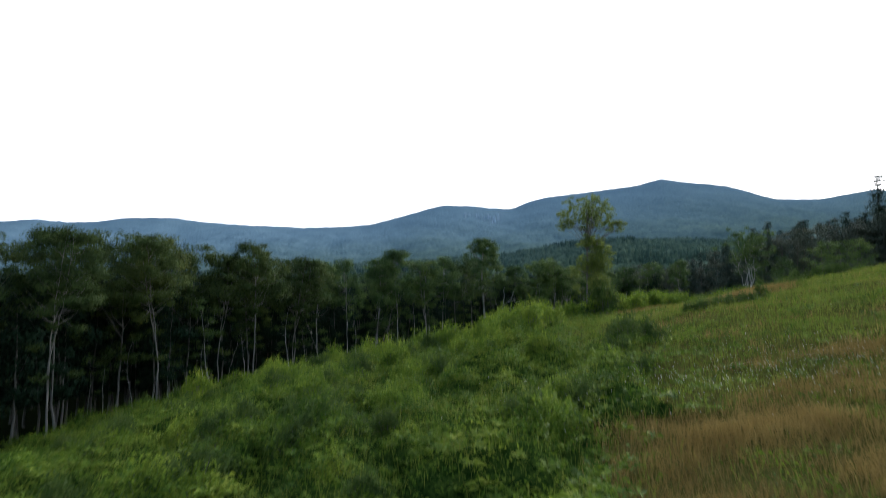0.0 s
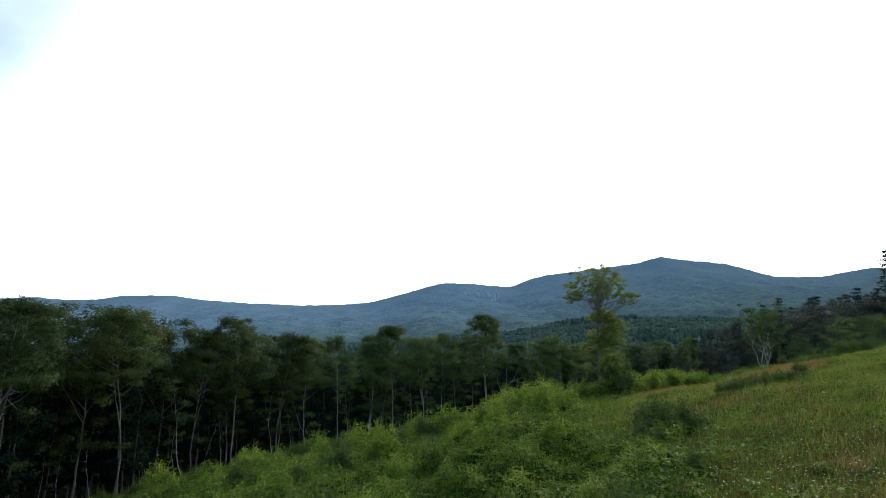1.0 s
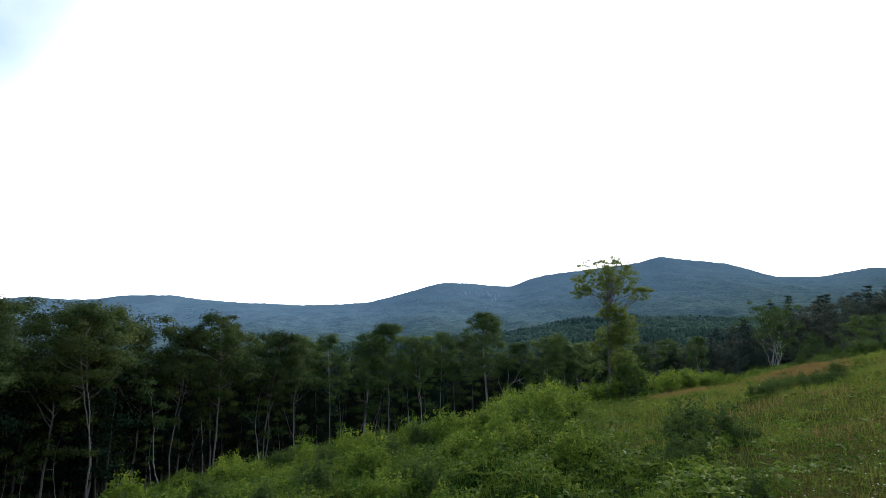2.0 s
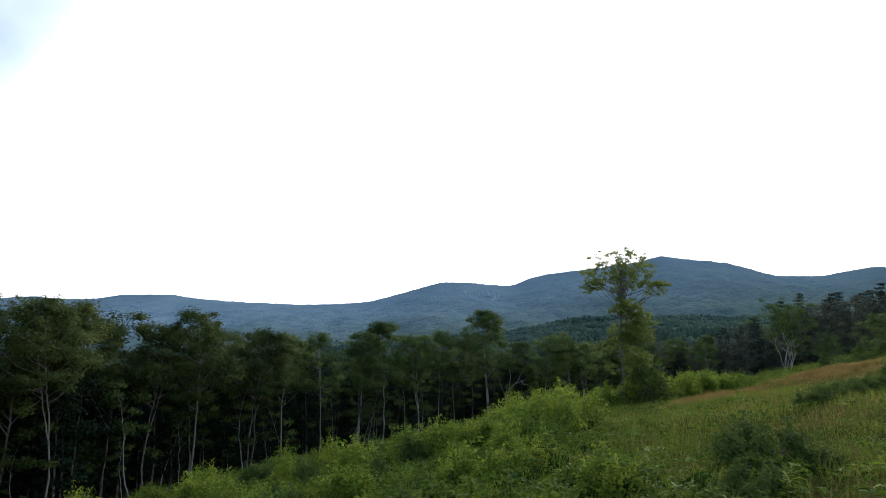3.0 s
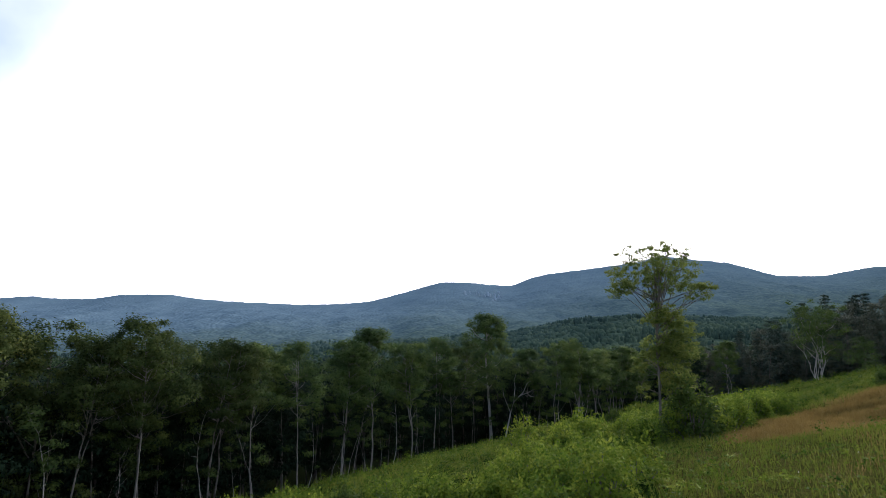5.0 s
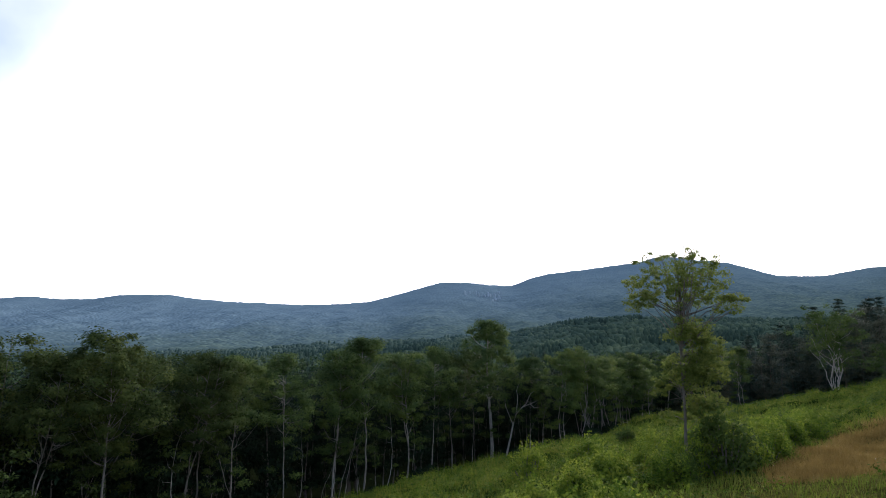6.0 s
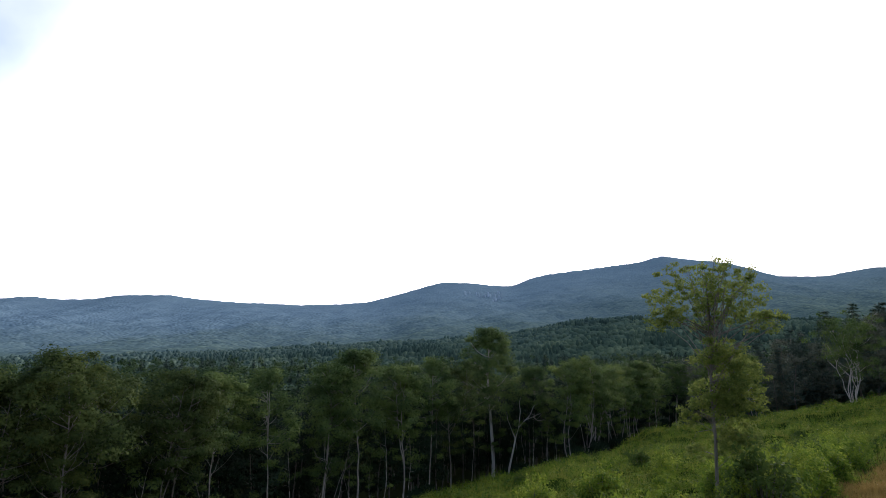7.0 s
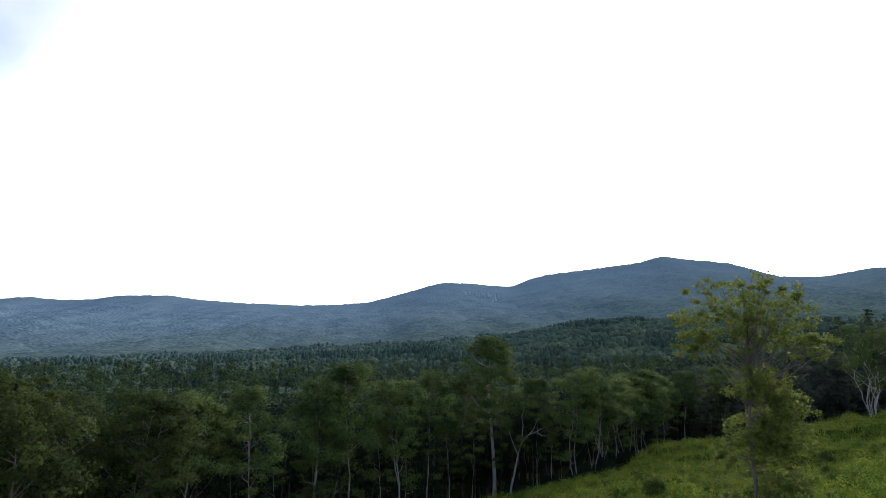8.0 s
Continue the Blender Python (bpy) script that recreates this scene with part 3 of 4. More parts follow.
# trees further inside, the gloom among them put into their leaf colour
WOOD_LABEL = "broadleaf tree inside the wood, leaves coloured dark as shade"
wood_protos = []
for k, hgt in enumerate((17, 18, 19)):
    wood_protos.append((broadleaf(200 + k, hgt, 0.15, 0.45, 3.8, 40, 58, 0.5, BARK_GREY, LEAF_DEEP_SHADE, WOOD_LABEL, low=0.3, limbs=6, clump_r=1.9), hgt))
wood_used = set()
line = np.array([(x, y) for x, y, _ in EDGE])
inside = []
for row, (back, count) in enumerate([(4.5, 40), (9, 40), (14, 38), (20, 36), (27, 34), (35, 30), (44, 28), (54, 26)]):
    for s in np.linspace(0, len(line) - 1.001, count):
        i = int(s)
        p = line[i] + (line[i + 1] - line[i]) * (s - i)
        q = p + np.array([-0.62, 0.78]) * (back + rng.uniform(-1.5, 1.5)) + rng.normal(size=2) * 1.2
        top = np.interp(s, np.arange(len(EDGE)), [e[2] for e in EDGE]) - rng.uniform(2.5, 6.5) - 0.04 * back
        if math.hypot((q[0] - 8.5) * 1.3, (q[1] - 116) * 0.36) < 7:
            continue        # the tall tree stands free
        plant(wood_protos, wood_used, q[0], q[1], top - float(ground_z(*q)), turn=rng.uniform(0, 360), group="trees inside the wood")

# slim young stems along the edge, some leaning
sapling_protos = [(broadleaf(240 + k, 9, 0.055, 0.55, 1.5, 16, 46, 0.24, (BARK_WHITE, BARK_PALE, BARK_PALE, BARK_WHITE)[k], LEAF_WOOD, "slim young tree with a thin pale stem at the wood's edge", name="sapling", low=0.1, clump_r=0.7, lean=0.5 + 0.5 * k, limbs=9, sway=0.7), 9) for k in range(4)]
sapling_used = set()
for k in range(46):
    s = rng.uniform(4, len(EDGE) - 6)
    i = int(s)
    p = line[i] + (line[i + 1] - line[i]) * (s - i) + np.array([-0.62, 0.78]) * rng.uniform(-1.0, 5.0)
    plant(sapling_protos, sapling_used, p[0], p[1], rng.uniform(5.5, 12.5), turn=rng.uniform(0, 360), which=k % 4, group="young trees at the wood's edge")

# ---- the far corner of the field: spruces, a gnarled pale-stemmed tree, rounded trees ----
spruce_protos = [(spruce(300 + k, 18, "dark spruce beyond the field's far corner"), 18) for k in range(3)]
spruce_used = set()
SPRUCES = [(88, 165, 20.3), (104, 175, 21.5), (119, 180, 24.5), (77, 166, 14.4), (79, 169, 14.0), (126, 176, 35), (92, 181, 19.5), (68, 166, 10.5), (64, 164, 8.5), (79, 172, 13), (108, 184, 22)]
for k in range(58):
    sx = rng.uniform(44, 165)
    sy = 166 + 0.12 * (sx - 60) + rng.uniform(0, 26)
    SPRUCES.append((sx, sy, np.interp(sx, [44, 60, 75, 90, 110, 130, 165], [4, 6.5, 8.5, 15, 20, 24, 28]) + rng.normal() * 1.3))
for x, y, top in SPRUCES:
    plant(spruce_protos, spruce_used, x, y, top - float(ground_z(x, y)), turn=rng.uniform(0, 360), group="spruces beyond the field")
dusk_protos = [(broadleaf(220 + k, 17, 0.15, 0.35, 4.0, 50, 84, 0.40, BARK_GREY, LEAF_HAZED, "broadleaf tree beyond the field's far corner, leaves greyed for haze", low=0.3, limbs=6, clump_r=1.55), 17) for k in range(2)]
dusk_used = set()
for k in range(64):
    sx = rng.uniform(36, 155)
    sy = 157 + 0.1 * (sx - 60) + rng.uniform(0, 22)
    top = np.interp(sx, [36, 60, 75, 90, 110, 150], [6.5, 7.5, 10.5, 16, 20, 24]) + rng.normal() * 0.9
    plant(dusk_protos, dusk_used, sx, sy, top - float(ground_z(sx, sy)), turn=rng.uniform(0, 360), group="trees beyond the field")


def gnarled():
    """Twisted pale stems that lean apart from one foot, under a loose dull crown."""
    g = np.random.default_rng(44)
    wood, tips = [], []
    for k in range(8):
        a, far = k * 6.283 / 8 + g.uniform(-0.3, 0.3), g.uniform(0.4, 2.2)
        n = 11
        u = np.linspace(0, 1, n)
        tall = g.uniform(8.0, 12.2)
        reach = far * u + 0.25 + 0.6 * np.sin(u * 5 + k) * u
        twist = a + np.cumsum(g.normal(size=n)) * 0.22
        p = np.stack([np.cos(twist) * reach, np.sin(twist) * reach * 0.7, -0.5 + (tall + 0.5) * u], 1)
        p[1:] += np.cumsum(g.normal(size=(n - 1, 3)) * (0.16, 0.12, 0.05), 0)
        wood.append(tube(p, 0.095 * g.uniform(0.6, 1.1) * (1 - 0.85 * u), 6))
        tips += [p[-1], p[-2], p[-3]]
        for q in range(4):
            s0 = p[g.integers(4, n - 1)]
            t0 = s0 + g.normal(size=3) * (1.3, 1.1, 0.5) + (0, 0, 1.2)
            wood.append(tube([s0, (s0 + t0) / 2 + g.normal(size=3) * 0.25, t0], [0.045, 0.03, 0.01], 4))
            tips.append(t0)
    for k in range(72):
        tips.append(np.array([g.normal() * 2.1, g.normal() * 1.7, 10.3 + g.normal() * 1.35]))
    for k in range(12):
        tips.append(np.array([3.2 + g.normal() * 1.6, g.normal() * 1.5, 6.0 + g.normal() * 1.5]))
    pts, face = puffs(g, np.array(tips), g.uniform(0.6, 1.2, len(tips)), 62, 0.6, 0.6)
    root = tagged(new("tree"), "gnarled many-stemmed tree with twisted white trunks by the field", "tree")
    woody(root, wood, BARK_WHITE)
    part("crown", join_mesh("crown", [leaves(g, pts, 0.28, 0.15, 0.5, face)], False), LEAF_WOOD, root)
    return root


gnarled().matrix_basis = planted(70.5, 141, 0, 1.16)
round_protos = [(broadleaf(350 + k, 9, 0.14, 0.2, 3.4, 50, 90, 0.34, BARK_GREY, LEAF_WOOD, "rounded grey-green young tree at the field's top edge", low=0.3), 9) for k in range(2)]
round_used = set()
for x, y, top in [(80, 128, 13), (86, 132, 13.6), (93, 136, 14), (76, 136, 10)]:
    plant(round_protos, round_used, x, y, top - float(ground_z(x, y)), turn=rng.uniform(0, 360), group="rounded trees by the field")

# ---- the lone tree in the meadow ----
def lone_ash():
    """A slim stem that forks into a vase of limbs under a loose dome, with a bulge of leaf lower down."""
    g = np.random.default_rng(53)
    stem = np.array([(0, 0, -0.5), (0.05, 0, 2), (0.12, 0, 4.2), (0.05, 0.05, 6.4), (0.15, 0, 8.4), (0.2, 0, 10.4), (0.4, 0, 12.4)])
    wood = [tube(stem, [0.13, 0.10, 0.09, 0.075, 0.06, 0.04, 0.02], 8)]
    tips, sizes = [], []

    def spray(centre, spread, count, size, root_z, limbs):
        for k in range(count):
            d = g.normal(size=3)
            d /= np.linalg.norm(d)
            tip = np.array(centre) + d * np.array(spread) * g.random() ** 0.4
            tips.append(tip)
            sizes.append(size * g.uniform(0.6, 1.4))
            if k < limbs:
                z0 = np.clip(root_z + g.uniform(-1.4, 1.8), 1.0, 11.5)
                start = np.array([np.interp(z0, stem[:, 2], stem[:, 0]), 0, z0])
                mid = start * 0.45 + tip * 0.55 + np.array([0, 0, 0.25]) * (tip[2] > start[2]) + g.normal(size=3) * 0.2
                wood.append(tube([start, start * 0.7 + mid * 0.3, mid, mid * 0.4 + tip * 0.6 + g.normal(size=3) * 0.12, tip], np.array([0.040, 0.033, 0.024, 0.015, 0.005]) * (1 if root_z > 6 else 0.5), 4))

    spray((0.1, 0, 12.0), (3.3, 3.0, 2.0), 215, 0.34, 8.8, 36)
    spray((3.2, 0.2, 10.6), (1.4, 1.4, 0.9), 40, 0.34, 8.0, 8)
    spray((-2.3, 0, 10.5), (1.2, 1.2, 0.8), 26, 0.32, 8.4, 6)
    spray((0.4, 0, 8.7), (1.7, 1.6, 1.0), 66, 0.34, 7.0, 7)
    spray((1.9, 0.2, 7.5), (1.6, 1.5, 1.1), 60, 0.36, 6.2, 6)
    spray((1.0, 0, 6.2), (2.0, 1.8, 1.5), 160, 0.38, 5.0, 9)
    spray((-1.4, 0.2, 5.2), (0.8, 0.8, 0.8), 16, 0.26, 4.2, 5)
    spray((1.3, 0, 3.9), (1.5, 1.3, 1.1), 76, 0.34, 3.2, 5)
    spray((-1.0, -0.3, 3.4), (0.8, 0.8, 0.5), 10, 0.22, 2.8, 3)
    pts, face = puffs(g, np.array(tips), sizes, 42, 0.6)
    tops = np.array([(0.8, 0, 14.3), (1.6, 0.1, 13.9), (-0.9, 0, 13.7), (0.1, 0.2, 14.0)])
    for t in tops:
        wood.append(tube([t * (0.5, 0.5, 0.86), t * (0.8, 0.8, 0.95), t], [0.025, 0.016, 0.006], 4))
    pts2, face2 = puffs(g, tops - (0, 0, 0.25), [0.28] * 4, 22, 1.0)
    pts, face = np.concatenate([pts, pts2]), np.concatenate([face, face2])
    root = tagged(new("lone_tree"), "lone slender ash with a loose open crown in the meadow", "tree")
    woody(root, wood, BARK_GREY)
    part("crown", join_mesh("crown", [leaves(g, pts, 0.16, 0.09, 0.7, face)], False), LEAF_LONE, root)
    return root


lone_tree = lone_ash()
lone_tree.matrix_basis = planted(16.75, 71.4, 0, 1.03)

# ---- bushes of the meadow ----
bush_protos = [(bush(400, 3.0, 2.0, 66, 0.175, LEAF_SHRUB, "leafy light green bush in the meadow"), 2.0), (bush(401, 2.4, 1.8, 66, 0.175, LEAF_SHRUB, "leafy light green bush in the meadow"), 1.8),
               (bush(402, 2.6, 2.4, 66, 0.175, LEAF_SHRUB, "upright light green bush in the meadow"), 2.4), (bush(403, 3.2, 1.8, 50, 0.20, LEAF_DARK, "low dark green bush in the meadow"), 1.8),
               (bush(404, 2.8, 2.6, 50, 0.21, LEAF_DARK, "dark green rounded bush in the meadow"), 2.6)]
bush_protos.append((bush(405, 3.0, 1.8, 30, 0.34, LEAF_DEEP_SHADE, "bush under the trees of the wood, leaves coloured dark as shade"), 1.8))
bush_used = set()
for k in range(40):      # under the trees, in leaves coloured as dark as the shade there
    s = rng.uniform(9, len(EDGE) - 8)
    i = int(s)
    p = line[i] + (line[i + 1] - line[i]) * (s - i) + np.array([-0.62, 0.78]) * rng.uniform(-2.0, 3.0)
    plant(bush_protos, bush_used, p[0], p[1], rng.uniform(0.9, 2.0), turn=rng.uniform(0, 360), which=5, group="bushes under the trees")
BUSHES = [(3.6, 44, 2, 2.0), (4.8, 47.5, 0, 2.3), (1.8, 41, 1, 1.7), (5.8, 52, 2, 2.4), (30, 92, 4, 1.6), (36, 97, 4, 1.6), (28, 82.5, 4, 1.9), (24, 98, 4, 1.5), (40, 104, 4, 1.7), (33, 87, 0, 1.7), (11.3, 36.9, 3, 1.75), (9.6, 33.6, 3, 1.0), (8.2, 32.4, 3, 0.9), (12.6, 35.6, 3, 0.8), (7.6, 27.6, 3, 0.9), (9.0, 28.4, 3, 0.9), (7.1, 50, 2, 2.6), (9.5, 54, 0, 2.2), (14.2, 63.9, 3, 2.0), (18.0, 68.6, 4, 3.7), (19.3, 70.0, 2, 2.4), (16.9, 69.3, 2, 2.2), (15.5, 66, 0, 2.0), (16.8, 67, 0, 1.6), (20.3, 71.5, 0, 2.0),
          (23, 75.5, 0, 2.2), (26, 79, 0, 2.2), (29, 82.5, 1, 2.0), (32, 86, 0, 2.0), (35, 90, 1, 2.0), (19.4, 47.4, 3, 0.9), (20.9, 48.4, 3, 1.0), (22.6, 49.3, 3, 1.0), (24.2, 50.4, 3, 1.0), (25.8, 51.4, 3, 0.9), (27.5, 52.6, 4, 1.3), (-2.9, 46, 4, 2.0), (-5.2, 37, 4, 2.0), (-6.6, 32, 0, 1.8),
          (1.8, 55, 0, 2.2), (-2, 60, 2, 2.6), (4.5, 61, 1, 2.2), (7.5, 77, 2, 2.8), (5.5, 62, 0, 2.0), (-4.5, 57, 0, 2.4), (-7.5, 61, 2, 2.6), (-11.5, 64.5, 2, 2.6), (-12, 53, 0, 2.2), (-22, 55, 2, 2.7), (-16, 58, 0, 2.4), (-18, 66, 0, 2.2),
          (-14, 46, 0, 1.8), (19.9, 95.6, 4, 2.0), (20.8, 89.3, 0, 2.2), (29.1, 83.3, 4, 2.2), (26.7, 80, 0, 2.0), (12.3, 80, 1, 2.4), (-2, 16.5, 4, 1.2), (3, 22, 3, 1.0)]
for k in range(84):      # the thicket along the brow of the slope
    s = rng.random()
    bx = np.interp(s, [0, 0.3, 0.55, 0.8, 1], [-16, -6, 4, 13, 30]) + rng.normal() * 1.6
    by = np.interp(s, [0, 0.3, 0.55, 0.8, 1], [61, 59, 54, 67, 85]) + rng.normal() * 3.0
    BUSHES.append((bx, by, int(rng.choice([0, 0, 1, 2, 2, 4] if s > 0.3 else [0, 2, 3, 4, 4])), rng.uniform(1.2, 2.5) * (0.8 if s < 0.35 else 1)))
for k in range(80):      # low bushes among the weeds
    by = rng.uniform(18, 62)
    bx = rng.uniform(-0.55 * by - 2, 6 + 0.1 * (by - 30))
    BUSHES.append((bx, by, int(rng.choice([3, 4, 4, 0])) if bx < -5 else int(rng.integers(5)), rng.uniform(0.8, 1.7)))
for k in range(15):      # dull bushes where the field ends against the dark trees
    BUSHES.append((49 + 1.35 * k + rng.normal() * 0.8, 95 + 0.6 * k + rng.normal() * 2.0, 4 - k % 2, rng.uniform(1.5, 2.5)))
for k in range(64):      # small bushes about the far meadow
    by = rng.uniform(62, 122)
    bx = rng.uniform(-6 + 0.35 * (by - 62), 22 + 0.6 * (by - 62))
    BUSHES.append((bx, by, int(rng.choice([0, 1, 3, 3, 4, 4])), rng.uniform(0.7, 1.35)))
for k in range(30):      # the hedge beyond the dry grass
    s, d = -1 + 1.75 * (k // 3) + rng.normal() * 0.5, (6.8, 9.4, 12.2)[k % 3] + 0.3 * (k // 3) * 1.75 + rng.normal() * 0.5
    BUSHES.append((25 + 0.865 * s - 0.5 * d, 65.4 + 0.5 * s + 0.865 * d, int(rng.choice([0, 1, 2])), rng.uniform(1.5, 2.2)))
for x, y, k, tall in BUSHES:
    if -13 < (x - 25) * 0.865 + (y - 65.4) * 0.5 < 20 and -4 < (y - 65.4) * 0.865 - (x - 25) * 0.5 < 6.0 + 0.3 * max(0, (x - 25) * 0.865 + (y - 65.4) * 0.5) and tall < 3:
        continue        # the dry grass stands free
    plant(bush_protos, bush_used, x, y, tall, turn=rng.uniform(0, 360), which=k, group="bushes in the meadow")


def rock_outcrop():
    """Pale ledges high on the far mountain side."""
    g = np.random.default_rng(9)
    pieces = []
    for k in range(16):
        az, el = g.uniform(0.036, 0.098), g.uniform(0.070, 0.083)
        ys = np.linspace(1500, 2895, 280)
        y = float(ys[np.argmax(mountain_z(az * ys, ys) - LIFT > el * ys)])
        x, w, h = az * y, g.uniform(2.5, 6), g.uniform(5, 16)
        z = float(mountain_z(np.array(x), np.array(y)))
        c = np.array([x, y - 9, z + 1])
        sx, sz = np.array([w, 0, w * g.uniform(-0.4, 0.4)]), np.array([w * g.uniform(-0.5, 0.5), 3, h])
        back = np.array((0, 9, 0))
        front = [c - sx - sz * 0.6, c + sx - sz, c + sx * 0.7 + sz * 0.7, c - sx * 0.5 + sz]
        pieces.append((np.array(front + [p + back for p in front]), np.array([(0, 1, 2, 3), (1, 5, 6, 2), (3, 2, 6, 7), (4, 0, 3, 7)])))
    ob = part("rock_outcrop", join_mesh("rock_outcrop", pieces, False), ROCK)
    return tagged(ob, "pale bare rock ledges high on the mountain side", "rock", kind="stuff")


rock_outcrop()


# ---- woods beyond, one mass of crowns ----
def fir_cones(g, x, y, foot, tall, wide, per):
    """Leaf places of many firs: sprays on cones that taper to a tip."""
    n = len(x)
    up = 1 - np.sqrt(g.random((n, per)))
    a = g.uniform(0, 6.283, (n, per))
    r = wide[:, None] * (1 - up) * g.uniform(0.6, 1.1, (n, per)) + 0.15
    p = np.stack([x[:, None] + np.cos(a) * r, y[:, None] + np.sin(a) * r, foot[:, None] + tall[:, None] * (0.15 + 0.87 * up)], -1)
    return p.reshape(-1, 3), np.stack([np.cos(a), np.sin(a), np.full_like(a, 0.5)], -1).reshape(-1, 3)


def far_woods():
    g = np.random.default_rng(61)
    n = 2300
    yy = 165 + (560 - 165) * g.random(n) ** 1.25
    xx = (g.random(n) * 2 - 1) * yy * 0.85 + 10
    keep = ~((xx > 35) & (yy < 205) & (xx < 160)) & (yy > 165 + 0.2 * np.abs(xx))
    xx, yy = xx[keep], yy[keep]
    floor = np.maximum(ground_z(xx, yy), mountain_z(xx, yy))
    fir = fbm(xx, yy, 130, 3, 8) + 0.35 * np.sin(yy / 34) > 0.28
    k = ~fir
    tips = np.stack([xx[k], yy[k], floor[k] + g.uniform(7.5, 12.5, k.sum())], 1)
    tips = np.concatenate([tips, tips[:, :3] + g.normal(size=tips.shape) * (1.9, 1.9, 0.9) - (0, 0, 1.2)])
    pts, face = puffs(g, tips, g.uniform(1.7, 3.1, len(tips)), 26, 0.75, 0.7)
    me = join_mesh("far_woods", [leaves(g, pts, 1.25, 0.85, 0.4, face)], False)
    tagged(part("far_woods", me, FAR_WOOD), "unbroken mass of green tree crowns filling the valley", "woods", kind="stuff")
    pts, face = fir_cones(g, xx[fir], yy[fir], floor[fir], g.uniform(11, 16.5, fir.sum()), g.uniform(1.8, 2.8, fir.sum()), 110)
    me = join_mesh("fir_woods", [leaves(g, pts, 1.1, 0.6, 0.4, face)], False)
    tagged(part("fir_woods", me, FAR_FIR), "dark band of pointed firs among the valley woods", "woods", kind="stuff")


far_woods()


def crown_domes(g, centres, radius, tall):
    """Far tree crowns: small uneven domes, each its own."""
    n, sides = len(centres), 5
    out, up = np.array([1.05, 1.0, 0.74, 0.24]), np.array([-0.9, 0.1, 0.70, 1.0])
    a = np.arange(sides) * 6.283 / sides + g.uniform(0, 6.283, (n, 1))
    r = radius[:, None, None] * out[None, :, None] * g.uniform(0.7, 1.25, (n, 4, sides))
    z = tall[:, None, None] * (up[None, :, None] + g.uniform(-0.14, 0.14, (n, 4, sides)))
    v = np.stack([np.cos(a)[:, None] * r, np.sin(a)[:, None] * r, z], -1) + centres[:, None, None]
    i = np.arange(n * 4 * sides).reshape(n, 4, sides)
    j = np.roll(i, -1, 2)
    return v.reshape(-1, 3), np.stack([i[:, :-1], j[:, :-1], j[:, 1:], i[:, 1:]], -1).reshape(-1, 4)


def slope_woods():
    g = np.random.default_rng(62)
    n = 22000
    y = 430 + (1400 - 430) * g.random(n) ** 1.1
    x = (g.random(n) * 2 - 1) * y * 0.78
    fir = g.random(n) < 1 / (1 + np.exp(-(fbm(x, y, 260, 3, 12) - 0.45 - np.clip(y - 800, 0, None) / 900) * 9))
    keep = y < np.clip(1010 + 0.45 * x + 90 * fbm(x, y, 170, 2, 14), 760, 1400)
    x, y, fir, n = x[keep], y[keep], fir[keep], int(keep.sum())
    z = mountain_z(x, y)
    size = np.where(fir, g.uniform(1.7, 2.6, n), g.uniform(1.9, 4.2, n)) * (0.85 + y / 5000)
    tall = np.where(fir, size * g.uniform(1.5, 2.4, n), size * g.uniform(0.6, 1.0, n))
    size, tall = size * np.clip((1500 - y) / 350, 0.3, 1), tall * np.clip((1500 - y) / 350, 0.3, 1)
    k = ~fir
    me = join_mesh("slope_woods", [crown_domes(g, np.stack([x, y, z + 1], 1)[k], size[k], tall[k])], False)
    tagged(part("slope_woods", me, FAR_CROWN), "tree crowns of the lower mountain side in mixed greens", "woods", kind="stuff")
    me = join_mesh("slope_firs", [crown_domes(g, np.stack([x, y, z + 2], 1)[fir], size[fir], tall[fir])], False)
    tagged(part("slope_firs", me, FAR_FIR_SLOPE), "dark pointed firs on the lower mountain side", "woods", kind="stuff")


slope_woods()


# ---- meadow plants ----
def in_field(x, y):
    """Where the open meadow lies, short of the wood."""
    edge_y = np.interp(x, [-60, -46, -37, -31, -24, -15, -4, 3, 9, 20, 30, 42, 60, 75, 90, 130], [25, 34, 55, 64, 77, 94, 108, 116, 126, 118, 132, 150, 146, 135, 128, 130])
    return (y < edge_y - np.where(x < 5, 2.5, 0.5)) & (y > 8) & (np.abs(x) < 0.80 * (y + 4) + 6)


def grassy(x, y):
    """Where grass rules and weeds stay thin, 0 to 1."""
    edge = np.interp(y, [20, 24, 33, 40, 64, 80, 120], [8, 9, 11, 7.2, 13.0, 19, 33]) + 1.4 * fbm(x, y, 14, 2, 23)
    return 1 / (1 + np.exp(-(x - edge - np.clip(y - 72, 0, 40) * 1.2) / 1.2))


def dryness(x, y):
    """How much dry brown grass grows at a place, 0 to 1."""
    n = fbm(x, y, 9, 3, 21)
    near = 0.85 / (1 + np.exp((y - 19.5 - 0.05 * x) / 0.9)) / (1 + np.exp(-(x - 4.5 - 0.8 * n) / 1.0)) * 1.05
    slope = grassy(x - 5, y) * (np.where(y > 30, 0.08, 0.28) + 0.75 * np.clip(fbm(x, y * 1.6, 15, 2, 91) - 0.15, 0, 0.6))
    along_t, across_t = (x - 25) * 0.865 + (y - 65.4) * 0.5, (y - 65.4) * 0.865 - (x - 25) * 0.5
    tongue = np.clip(1.9 - (along_t / 5.2) ** 2 * (along_t < 0) - (along_t / 22) ** 2 - ((across_t - 1.5 - 0.16 * np.clip(along_t, 0, 30)) / (3.5 + 0.14 * np.clip(along_t, -5, 30))) ** 2 + 0.25 * n, 0, 1.2)
    return np.clip(near + slope + tongue - 0.08 + np.where(y > 38, 0.2, 0.6) * n * (slope + near > 0.1), 0, 1)


